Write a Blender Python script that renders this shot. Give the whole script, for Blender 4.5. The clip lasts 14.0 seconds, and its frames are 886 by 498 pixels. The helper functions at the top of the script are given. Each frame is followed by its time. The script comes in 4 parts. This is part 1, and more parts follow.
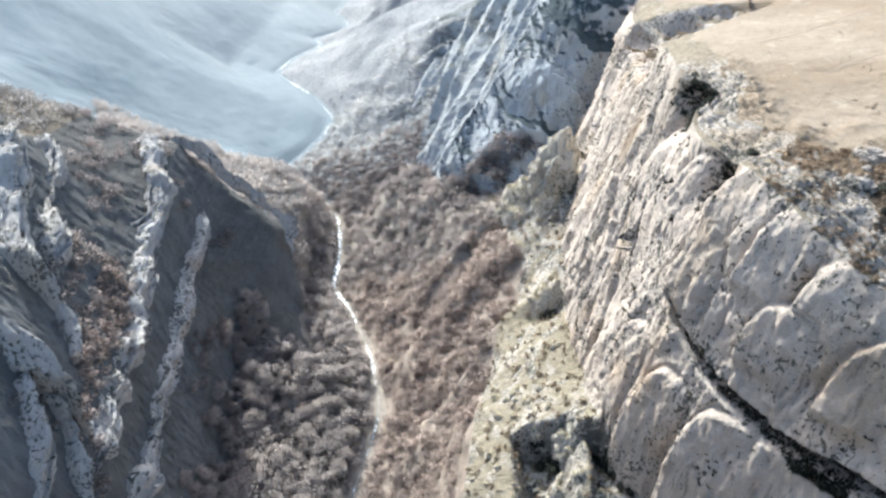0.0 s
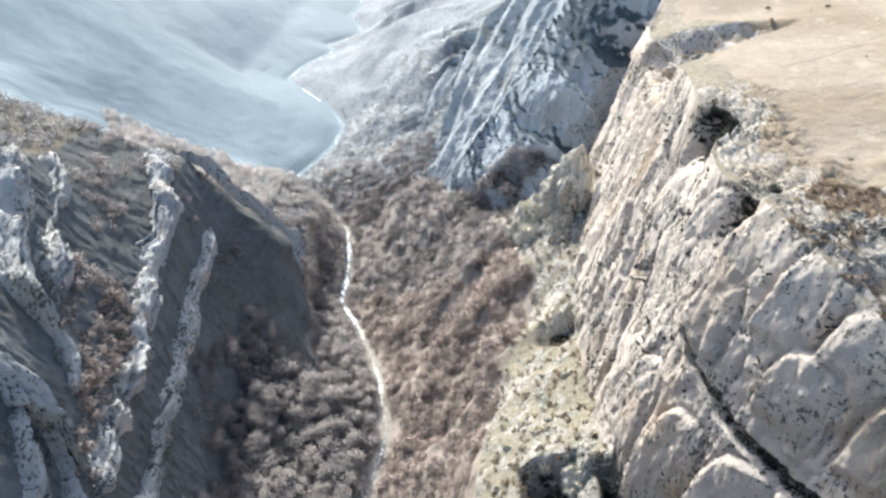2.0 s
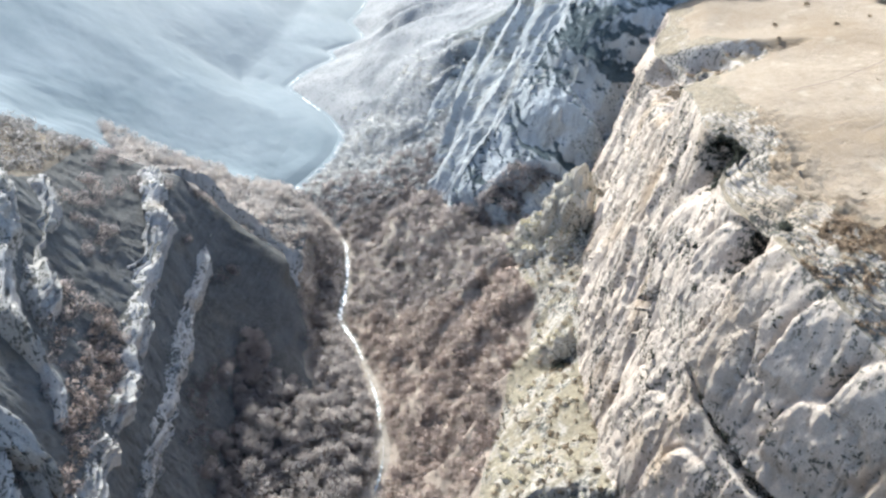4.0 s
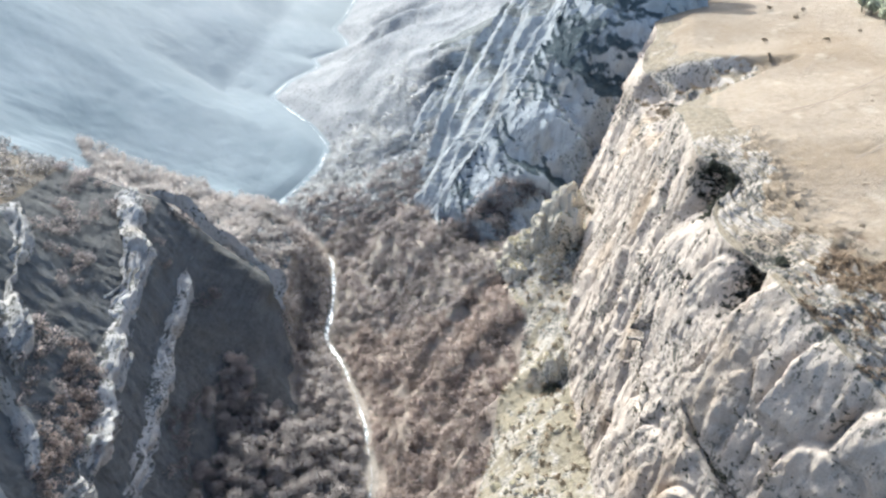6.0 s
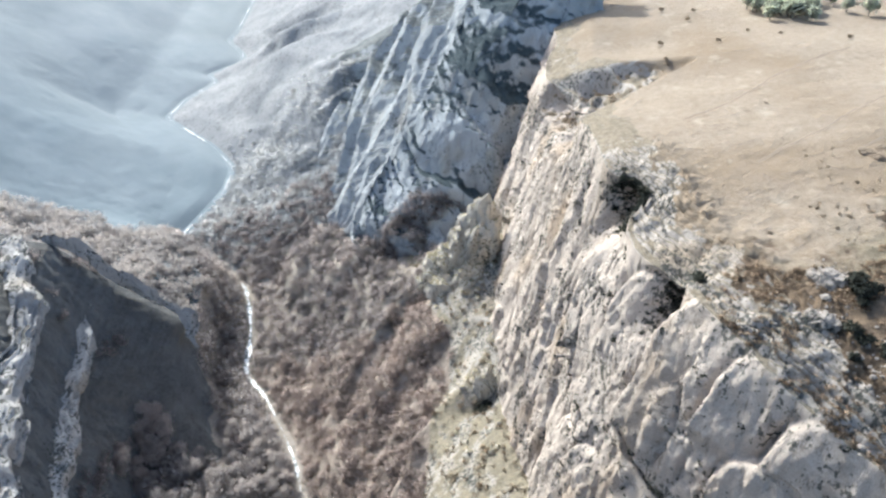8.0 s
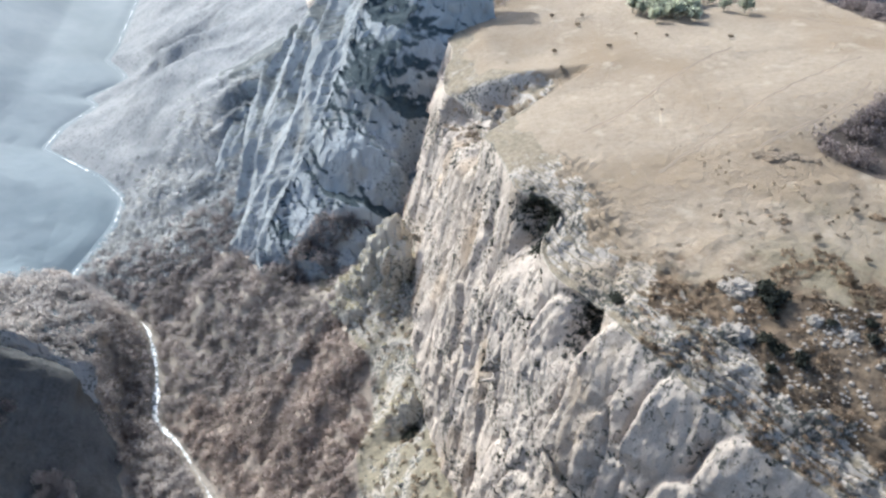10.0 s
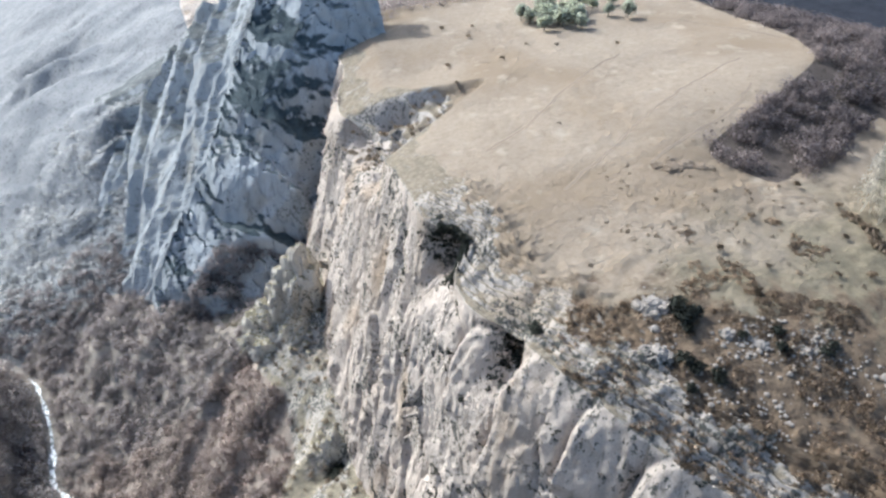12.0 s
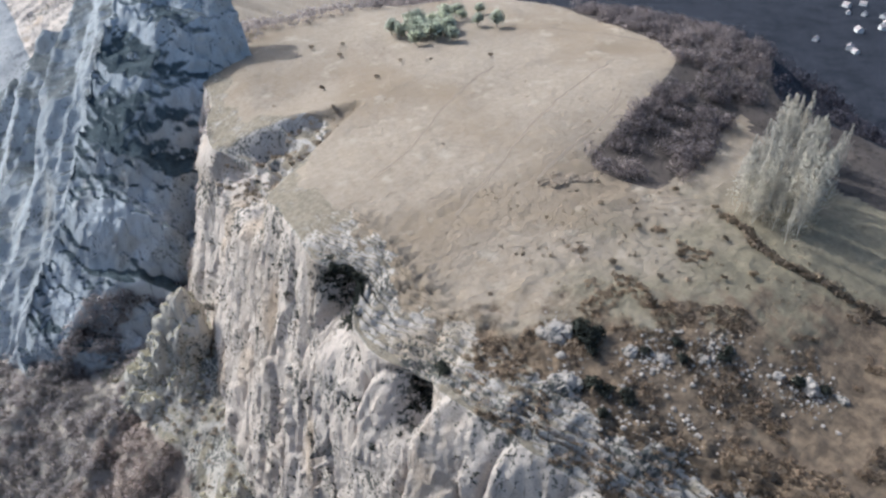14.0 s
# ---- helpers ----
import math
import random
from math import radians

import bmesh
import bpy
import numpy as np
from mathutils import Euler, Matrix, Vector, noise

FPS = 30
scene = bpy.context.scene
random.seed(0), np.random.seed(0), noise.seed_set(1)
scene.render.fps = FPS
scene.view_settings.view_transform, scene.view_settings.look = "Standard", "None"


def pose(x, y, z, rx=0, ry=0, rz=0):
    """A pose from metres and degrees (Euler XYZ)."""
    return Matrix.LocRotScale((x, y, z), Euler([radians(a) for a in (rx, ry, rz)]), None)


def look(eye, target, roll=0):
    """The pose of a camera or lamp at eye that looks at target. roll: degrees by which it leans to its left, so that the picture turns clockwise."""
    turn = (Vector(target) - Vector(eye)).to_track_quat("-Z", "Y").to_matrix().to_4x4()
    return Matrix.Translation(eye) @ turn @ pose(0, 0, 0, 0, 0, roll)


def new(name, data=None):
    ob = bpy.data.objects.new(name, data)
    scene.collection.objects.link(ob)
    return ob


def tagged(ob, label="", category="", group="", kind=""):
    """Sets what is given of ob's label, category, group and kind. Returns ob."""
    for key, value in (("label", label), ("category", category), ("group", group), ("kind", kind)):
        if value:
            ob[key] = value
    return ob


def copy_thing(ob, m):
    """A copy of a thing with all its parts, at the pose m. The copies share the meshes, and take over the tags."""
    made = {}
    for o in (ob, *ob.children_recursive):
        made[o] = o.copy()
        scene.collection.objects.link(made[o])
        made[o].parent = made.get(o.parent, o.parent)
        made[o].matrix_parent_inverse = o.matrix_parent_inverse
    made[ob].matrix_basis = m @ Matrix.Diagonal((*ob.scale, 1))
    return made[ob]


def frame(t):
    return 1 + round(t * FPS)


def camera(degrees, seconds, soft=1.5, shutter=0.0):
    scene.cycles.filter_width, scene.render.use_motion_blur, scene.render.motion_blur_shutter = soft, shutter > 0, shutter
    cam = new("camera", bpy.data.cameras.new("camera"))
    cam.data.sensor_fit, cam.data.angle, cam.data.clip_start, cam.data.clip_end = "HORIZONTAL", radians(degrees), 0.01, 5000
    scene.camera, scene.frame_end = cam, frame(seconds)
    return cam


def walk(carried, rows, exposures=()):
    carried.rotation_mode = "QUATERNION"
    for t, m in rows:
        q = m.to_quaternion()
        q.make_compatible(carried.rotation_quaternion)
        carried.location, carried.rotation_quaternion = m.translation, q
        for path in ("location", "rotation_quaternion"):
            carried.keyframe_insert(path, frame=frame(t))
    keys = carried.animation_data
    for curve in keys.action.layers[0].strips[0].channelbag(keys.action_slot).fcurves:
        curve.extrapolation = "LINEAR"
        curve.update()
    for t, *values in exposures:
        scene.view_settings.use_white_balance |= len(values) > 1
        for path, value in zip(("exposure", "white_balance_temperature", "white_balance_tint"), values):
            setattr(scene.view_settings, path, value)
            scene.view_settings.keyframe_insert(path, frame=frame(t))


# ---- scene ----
cam = camera(65.1, 14.0, soft=2.5)
METRES, EYE, TILT, LEAN, TURN = 80.0, 240.0, -34.0, 0.0, 0.0
ROWS = [
    (0.0, 0.0, 0.0, 0.0, -0.0, 0.0, -0.0),
    (0.5, 0.0044, 0.0201, 0.0286, 0.49, -0.0, -0.34),
    (1.0, 0.0087, 0.0417, 0.0609, 0.82, -0.04, -0.54),
    (1.5, 0.0126, 0.0597, 0.0872, 0.96, -0.04, -0.61),
    (2.0, 0.0161, 0.0795, 0.1172, 1.04, -0.09, -0.63),
    (2.5, 0.0199, 0.0998, 0.1463, 1.13, -0.1, -0.68),
    (3.0, 0.0227, 0.1199, 0.176, 1.2, -0.13, -0.71),
    (5.5, 0.0337, 0.2204, 0.3209, 1.17, -0.17, -0.64),
    (6.0, 0.0357, 0.2407, 0.3501, 0.3, -0.19, -0.02),
    (6.5, 0.0393, 0.2617, 0.3794, -0.82, -0.24, 0.78),
    (7.0, 0.0442, 0.2846, 0.4065, -2.58, -0.29, 2.0),
    (7.5, 0.0478, 0.3058, 0.4367, -4.5, -0.43, 3.36),
    (10.0, 0.0788, 0.4132, 0.5807, -13.8, -1.66, 9.51),
    (10.5, 0.0871, 0.4334, 0.6085, -15.77, -2.02, 10.71),
    (11.0, 0.0969, 0.4536, 0.6358, -17.71, -2.41, 11.86),
    (11.5, 0.1056, 0.4725, 0.664, -19.73, -2.86, 12.99),
    (12.0, 0.1185, 0.4916, 0.6915, -21.77, -3.35, 14.15),
    (12.5, 0.1298, 0.5108, 0.7176, -24.15, -3.94, 15.41),
    (13.0, 0.1438, 0.5297, 0.7434, -26.63, -4.6, 16.68),
    (13.5, 0.1592, 0.5472, 0.7718, -29.12, -5.4, 17.97),
    (14.0, 0.174, 0.5649, 0.7973, -31.65, -6.17, 19.15),
]
EXPOSURES = ((0.0, 1.25, 5750, 4), (6.5, 1.15, 5750, 4), (10.0, 0.86, 5600, 5), (12.5, 0.74, 5500, 6), (14.0, 0.52, 5450, 7))
walk(cam, [(t, pose(0, 0, EYE, TILT, LEAN, TURN) @ pose(METRES * x, METRES * y, METRES * z, 90 + pitch, roll, yaw)) for t, x, y, z, yaw, pitch, roll in ROWS], EXPOSURES)

# ---- world, sun ----
SUN_AZ, SUN_EL = 26.0, 40.0      # degrees to the left of straight ahead, degrees up
SUN_DIR = Vector((-math.sin(radians(SUN_AZ)) * math.cos(radians(SUN_EL)), math.cos(radians(SUN_AZ)) * math.cos(radians(SUN_EL)), math.sin(radians(SUN_EL))))
world = bpy.data.worlds.new("world")
scene.world = world
world.use_nodes = True
wn = world.node_tree
sky = wn.nodes.new("ShaderNodeTexSky")
sky.sky_type, sky.sun_disc = "NISHITA", False
sky.sun_elevation, sky.sun_rotation = radians(SUN_EL), radians(-SUN_AZ)
sky.air_density, sky.dust_density, sky.ozone_density = 1.0, 4.0, 0.7
wn.links.new(sky.outputs[0], wn.nodes["Background"].inputs[0])
wn.nodes["Background"].inputs[1].default_value = 0.15
sun = new("sun", bpy.data.lights.new("sun", "SUN"))
sun.data.energy, sun.data.angle, sun.data.color = 3.5, radians(0.8), (1.0, 0.94, 0.86)
sun.matrix_world = look(SUN_DIR * 500, (0, 0, 0))


# ---- noise ----
rng = np.random.default_rng(7)
PERM = rng.permutation(256)
PERM = np.concatenate([PERM, PERM, PERM])
GRAD = rng.normal(size=(256, 3))
GRAD /= np.linalg.norm(GRAD, axis=1)[:, None]


def perlin(p):
    i = np.floor(p).astype(int)
    f = p - i
    u = f * f * f * (f * (f * 6 - 15) + 10)
    i &= 255
    out = 0
    for dx in (0, 1):
        wx = u[:, 0] if dx else 1 - u[:, 0]
        for dy in (0, 1):
            wy = u[:, 1] if dy else 1 - u[:, 1]
            for dz in (0, 1):
                wz = u[:, 2] if dz else 1 - u[:, 2]
                g = GRAD[PERM[PERM[PERM[i[:, 0] + dx] + i[:, 1] + dy] + i[:, 2] + dz]]
                out = out + wx * wy * wz * ((f - (dx, dy, dz)) * g).sum(1)
    return out * 1.6


def fbm(p, size, octaves=4, gain=0.5):
    size = np.asarray(size, float)
    out, amp = 0, 1.0
    for k in range(octaves):
        out = out + amp * perlin(p / size * 2 ** k + 17.3 * k)
        amp *= gain
    return out


def billow(p, size, octaves=3, gain=0.5):
    out, amp = 0, 1.0
    size = np.asarray(size, float)
    for k in range(octaves):
        out = out + amp * np.abs(perlin(p / size * 2 ** k + 31.7 * k))
        amp *= gain
    return out


def facets(u, v, seed, lean=0.0):
    """Flat faces broken off along sharp edges: the height of each face, tilted its own way."""
    iu, iv = np.floor(u).astype(int), np.floor(v).astype(int)
    best, out = np.full(len(u), 9.0), np.zeros(len(u))
    for a in (-1, 0, 1):
        for b in (-1, 0, 1):
            h = PERM[PERM[(iu + a + seed) & 255] + ((iv + b + seed) & 255)]
            du, dv = u - (iu + a + 0.5 + 0.5 * GRAD[h, 0]), v - (iv + b + 0.5 + 0.5 * GRAD[h, 1])
            d = du * du + dv * dv
            near = d < best
            k = PERM[h]
            out = np.where(near, GRAD[h, 2] + (lean + GRAD[k, 0]) * du + GRAD[k, 1] * dv, out)
            best = np.where(near, d, best)
    return out


def smooth(a, lo, hi):
    t = np.clip((a - lo) / (hi - lo), 0, 1)
    return t * t * (3 - 2 * t)


# ---- materials ----
class Nodes:
    def __init__(self, name):
        self.m = bpy.data.materials.new(name)
        self.m.use_nodes = True
        self.t = self.m.node_tree
        self.bsdf = self.t.nodes["Principled BSDF"]
        self.pos = self.t.nodes.new("ShaderNodeNewGeometry")

    def link(self, a, b):
        self.t.links.new(a, b)

    def mapped(self, scale):
        n = self.t.nodes.new("ShaderNodeMapping")
        n.inputs["Scale"].default_value = scale if isinstance(scale, tuple) else (scale,) * 3
        self.link(self.pos.outputs["Position"], n.inputs["Vector"])
        return n.outputs[0]

    def noise(self, scale, detail=4.0, rough=0.6, vec=1.0):
        n = self.t.nodes.new("ShaderNodeTexNoise")
        n.inputs["Scale"].default_value, n.inputs["Detail"].default_value, n.inputs["Roughness"].default_value = scale, detail, rough
        self.link(self.mapped(vec), n.inputs["Vector"])
        return n.outputs["Fac"]

    def beds(self, scale, detail=5.0, rough=0.62):
        """Noise drawn out along beds that fall towards the right."""
        p = self.t.nodes.new("ShaderNodeSeparateXYZ")
        self.link(self.pos.outputs["Position"], p.inputs[0])
        c = self.t.nodes.new("ShaderNodeCombineXYZ")
        down = self.math("ADD", self.math("MULTIPLY", p.outputs[0], 0.61), self.math("MULTIPLY", p.outputs[2], 0.74))
        self.link(self.math("ADD", down, self.math("MULTIPLY", p.outputs[1], 0.29)), c.inputs[0])
        self.link(self.math("SUBTRACT", self.math("MULTIPLY", p.outputs[0], 0.1), self.math("MULTIPLY", p.outputs[1], 0.13)), c.inputs[1])
        self.link(self.math("MULTIPLY", p.outputs[2], 0.12), c.inputs[2])
        n = self.t.nodes.new("ShaderNodeTexNoise")
        n.inputs["Scale"].default_value, n.inputs["Detail"].default_value, n.inputs["Roughness"].default_value = scale, detail, rough
        self.link(c.outputs[0], n.inputs["Vector"])
        return n.outputs["Fac"]

    def ramp(self, fac, *stops):
        n = self.t.nodes.new("ShaderNodeValToRGB")
        e = n.color_ramp.elements
        while len(e) < len(stops):
            e.new(0.5)
        for el, (at, col) in zip(e, stops):
            el.position = at
            el.color = (*col, 1) if isinstance(col, tuple) else (col, col, col, 1)
        self.link(fac, n.inputs[0])
        return n.outputs[0]

    def mix(self, fac, a, b, mode="MIX"):
        n = self.t.nodes.new("ShaderNodeMix")
        n.data_type, n.blend_type = "RGBA", mode
        for sock, v in ((n.inputs[0], fac), (n.inputs[6], a), (n.inputs[7], b)):
            if isinstance(v, (int, float)):
                sock.default_value = v
            elif isinstance(v, tuple):
                sock.default_value = (*v, 1)
            else:
                self.link(v, sock)
        return n.outputs[2]

    def math(self, op, a, b=0.0):
        n = self.t.nodes.new("ShaderNodeMath")
        n.operation = op
        for sock, v in zip(n.inputs, (a, b)):
            if isinstance(v, (int, float)):
                sock.default_value = v
            else:
                self.link(v, sock)
        return n.outputs[0]

    def upward(self):
        n = self.t.nodes.new("ShaderNodeSeparateXYZ")
        self.link(self.pos.outputs["Normal"], n.inputs[0])
        return n.outputs[2]

    def random(self):
        n = self.t.nodes.new("ShaderNodeObjectInfo")
        return n.outputs["Random"]

    def done(self, colour, rough=0.9, bump=None, strength=0.5, distance=0.3, spec=0.2):
        if isinstance(colour, tuple):
            self.bsdf.inputs["Base Color"].default_value = (*colour, 1)
        else:
            self.link(colour, self.bsdf.inputs["Base Color"])
        self.bsdf.inputs["Roughness"].default_value = rough
        self.bsdf.inputs["Specular IOR Level"].default_value = spec
        if bump is not None:
            b = self.t.nodes.new("ShaderNodeBump")
            b.inputs["Strength"].default_value, b.inputs["Distance"].default_value = strength, distance
            self.link(bump, b.inputs["Height"])
            self.link(b.outputs[0], self.bsdf.inputs["Normal"])
        return self.m


def limestone(name, pale, dark, grass, grass_from, lichen_from=0.56, blend=0.12, ragged=0.9, bedded=0.0):
    n = Nodes(name)
    stain = n.noise(0.05, 5, 0.62, (1, 1, 0.4))
    base = n.ramp(stain, (0.3, dark), (0.46, pale), (0.7, tuple(min(0.8, c * 1.15) for c in pale)))
    ochre = n.ramp(n.noise(0.045, 3, 0.5, (1, 1.4, 0.6)), (0.56, 0.0), (0.70, 0.55))
    base = n.mix(ochre, base, tuple(c * k for c, k in zip(pale, (0.86, 0.74, 0.58))))
    streak = n.ramp(n.noise(0.5, 5, 0.7, (1, 1, 0.14)), (0.56, 0.0), (0.66, 0.6))
    base = n.mix(streak, base, tuple(c * 0.5 for c in dark))
    spots_ = n.ramp(n.math("ADD", n.noise(0.9, 4, 0.62, (1, 1, 0.7)), n.math("MULTIPLY", n.math("SUBTRACT", n.noise(0.07, 3, 0.5), 0.5), 0.6)), (lichen_from + 0.03, 0.0), (lichen_from + 0.06, 1.0))
    base = n.mix(n.math("MULTIPLY", spots_, 0.82), base, (0.06, 0.065, 0.055))
    grain = n.ramp(n.noise(2.2, 4, 0.7), (0.3, 0.82), (0.7, 1.12))
    base = n.mix(1.0, base, grain, "MULTIPLY")
    up = n.math("ADD", n.upward(), n.math("MULTIPLY", n.math("SUBTRACT", n.noise(0.2, 6, 0.7, (1, 1, 0.5)), 0.5), ragged))
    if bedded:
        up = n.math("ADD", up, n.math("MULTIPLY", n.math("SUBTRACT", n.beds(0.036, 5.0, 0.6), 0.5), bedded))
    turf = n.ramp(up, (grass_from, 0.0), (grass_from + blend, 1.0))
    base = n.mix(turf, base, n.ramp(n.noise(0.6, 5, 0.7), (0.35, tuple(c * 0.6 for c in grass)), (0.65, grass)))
    h = n.math("ADD", n.noise(0.9, 8, 0.70, (1, 1, 0.6)), n.math("MULTIPLY", n.noise(0.25, 4, 0.6, (1, 1, 0.3)), 0.5))
    h = n.math("ADD", h, n.math("MULTIPLY", n.noise(2.6, 6, 0.7, (1, 1, 0.7)), 0.35))
    return n.done(base, 0.92, h, 0.8, 1.3)


STRAW = (0.325, 0.265, 0.20)
ROCK = limestone("limestone_sunny", (0.53, 0.455, 0.38), (0.365, 0.305, 0.245), (0.30, 0.26, 0.18), 1.2, 0.57)
SHOULDER = limestone("limestone_shoulder", (0.42, 0.375, 0.325), (0.26, 0.23, 0.20), (0.30, 0.25, 0.178), 0.74, 0.50, 0.2)
# limestone darkened: the west wall's shade is put into its colour
ROCK_LEFT = limestone("limestone_shade_dark", (0.145, 0.15, 0.15), (0.105, 0.11, 0.112), (0.115, 0.113, 0.107), 0.35, 0.66, 0.4, 0.5)
FIN = limestone("limestone_fin", (0.46, 0.44, 0.41), (0.23, 0.22, 0.21), (0.13, 0.125, 0.11), 0.95, 0.56)
LICHENED = limestone("limestone_lichened", (0.58, 0.53, 0.44), (0.42, 0.38, 0.31), (0.36, 0.32, 0.215), 0.62, 0.57)
STONE = limestone("limestone_stone", (0.38, 0.335, 0.285), (0.24, 0.21, 0.175), (0.24, 0.20, 0.13), 1.3, 0.55)
# distance haze is put into this blue-grey rock; BUTTRESS adds dark slanting ledge bands
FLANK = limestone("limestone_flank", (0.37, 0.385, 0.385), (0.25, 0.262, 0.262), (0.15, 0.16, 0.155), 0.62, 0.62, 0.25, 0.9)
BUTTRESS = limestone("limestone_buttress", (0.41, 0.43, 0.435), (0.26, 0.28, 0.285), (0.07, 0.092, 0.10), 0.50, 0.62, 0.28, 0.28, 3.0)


def meadow():
    n = Nodes("dry_meadow_grass")
    big = n.noise(0.018, 4, 0.55)
    col = n.ramp(big, (0.34, (0.26, 0.20, 0.137)), (0.5, STRAW), (0.7, (0.37, 0.305, 0.23)))
    tuft = n.ramp(n.noise(0.5, 6, 0.7), (0.36, 0.0), (0.62, 1.0))
    col = n.mix(tuft, n.mix(0.6, col, (0.24, 0.185, 0.12)), col)
    bare = n.ramp(n.noise(0.09, 5, 0.65), (0.58, 0.0), (0.68, 0.65))
    col = n.mix(bare, col, (0.42, 0.355, 0.27))
    y = n.t.nodes.new("ShaderNodeSeparateXYZ")
    n.link(n.pos.outputs["Position"], y.inputs[0])
    south = n.math("MULTIPLY", n.math("SUBTRACT", n.math("SUBTRACT", 218.0, y.outputs[1]), n.math("MULTIPLY", y.outputs[0], 0.56)), 0.012)
    olive = n.math("MULTIPLY", n.math("ADD", n.math("SUBTRACT", 172.0, y.outputs[1]), n.math("MULTIPLY", n.math("SUBTRACT", n.noise(0.05, 5, 0.65), 0.5), 90.0)), 0.035)
    col = n.mix(n.ramp(olive, (0.0, 0.0), (1.0, 0.8)), col, n.ramp(n.noise(0.35, 6, 0.7), (0.35, (0.125, 0.106, 0.066)), (0.65, (0.24, 0.207, 0.132))))
    heath = n.ramp(n.math("ADD", n.noise(0.11, 6, 0.68), n.math("MINIMUM", n.math("MAXIMUM", south, -0.3), 0.27)), (0.465, 0.0), (0.61, 0.94))
    rust = n.ramp(n.noise(0.25, 5, 0.7), (0.35, (0.075, 0.054, 0.038)), (0.62, (0.215, 0.155, 0.10)))
    col = n.mix(heath, col, rust)
    return n.done(col, 0.95, n.math("ADD", n.noise(1.3, 6, 0.7), n.math("MULTIPLY", n.noise(0.3, 4, 0.6), 1.2)), 1.0, 0.8)


def slope_turf(name, pale, dark, specks=0.85):
    n = Nodes(name)
    col = n.ramp(n.noise(0.05, 5, 0.6), (0.35, dark), (0.62, pale))
    speck = n.ramp(n.noise(0.4, 6, 0.7), (0.52, 0.0), (0.62, specks))
    col = n.mix(speck, col, tuple(c * 0.4 for c in dark))
    return n.done(col, 0.95, n.noise(0.5, 7, 0.7), 1.0, 1.2)


def hazed():
    n = Nodes("hazed_far_slope")
    # pale blue-grey puts distance haze into the slope's colour
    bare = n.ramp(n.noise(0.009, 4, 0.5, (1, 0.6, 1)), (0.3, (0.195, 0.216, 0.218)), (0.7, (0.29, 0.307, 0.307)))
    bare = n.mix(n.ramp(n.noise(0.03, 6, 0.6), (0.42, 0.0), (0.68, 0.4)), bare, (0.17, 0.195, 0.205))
    # dark teal near the bend: woods, with the slope's shade in the colour
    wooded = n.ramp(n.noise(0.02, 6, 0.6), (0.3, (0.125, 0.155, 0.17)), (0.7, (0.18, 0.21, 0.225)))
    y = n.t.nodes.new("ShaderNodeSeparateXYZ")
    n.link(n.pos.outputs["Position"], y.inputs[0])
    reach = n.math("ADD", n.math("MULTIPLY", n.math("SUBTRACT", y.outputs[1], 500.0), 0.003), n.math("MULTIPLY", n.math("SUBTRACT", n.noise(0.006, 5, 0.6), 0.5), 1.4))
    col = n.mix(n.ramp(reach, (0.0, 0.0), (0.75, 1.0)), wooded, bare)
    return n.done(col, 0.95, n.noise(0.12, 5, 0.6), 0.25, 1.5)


MEADOW = meadow()
TALUS = limestone("rubble_and_turf", (0.38, 0.345, 0.295), (0.23, 0.205, 0.17), (0.30, 0.262, 0.188), 0.78, 0.51)
WOOD_FLOOR = slope_turf("leaf_litter", (0.36, 0.315, 0.265), (0.25, 0.218, 0.18), 0.4)
SCRUB_FLOOR = slope_turf("scrub_floor", (0.19, 0.16, 0.12), (0.11, 0.092, 0.072))
EDGE_FLOOR = slope_turf("wood_litter", (0.12, 0.096, 0.078), (0.06, 0.048, 0.04))
# the east slope's deep shade is put into this near-black colour
EAST_FLOOR = slope_turf("shade_toned_wood_floor", (0.026, 0.028, 0.037), (0.012, 0.014, 0.02))
# wood floor paled to grey for distance haze
GREY_FLOOR = slope_turf("hazed_wood_floor", (0.285, 0.285, 0.28), (0.215, 0.22, 0.222), 0.65)
BEECH_FLOOR = slope_turf("beech_litter", (0.33, 0.275, 0.225), (0.23, 0.19, 0.155), 0.4)
FAR_SLOPE = hazed()

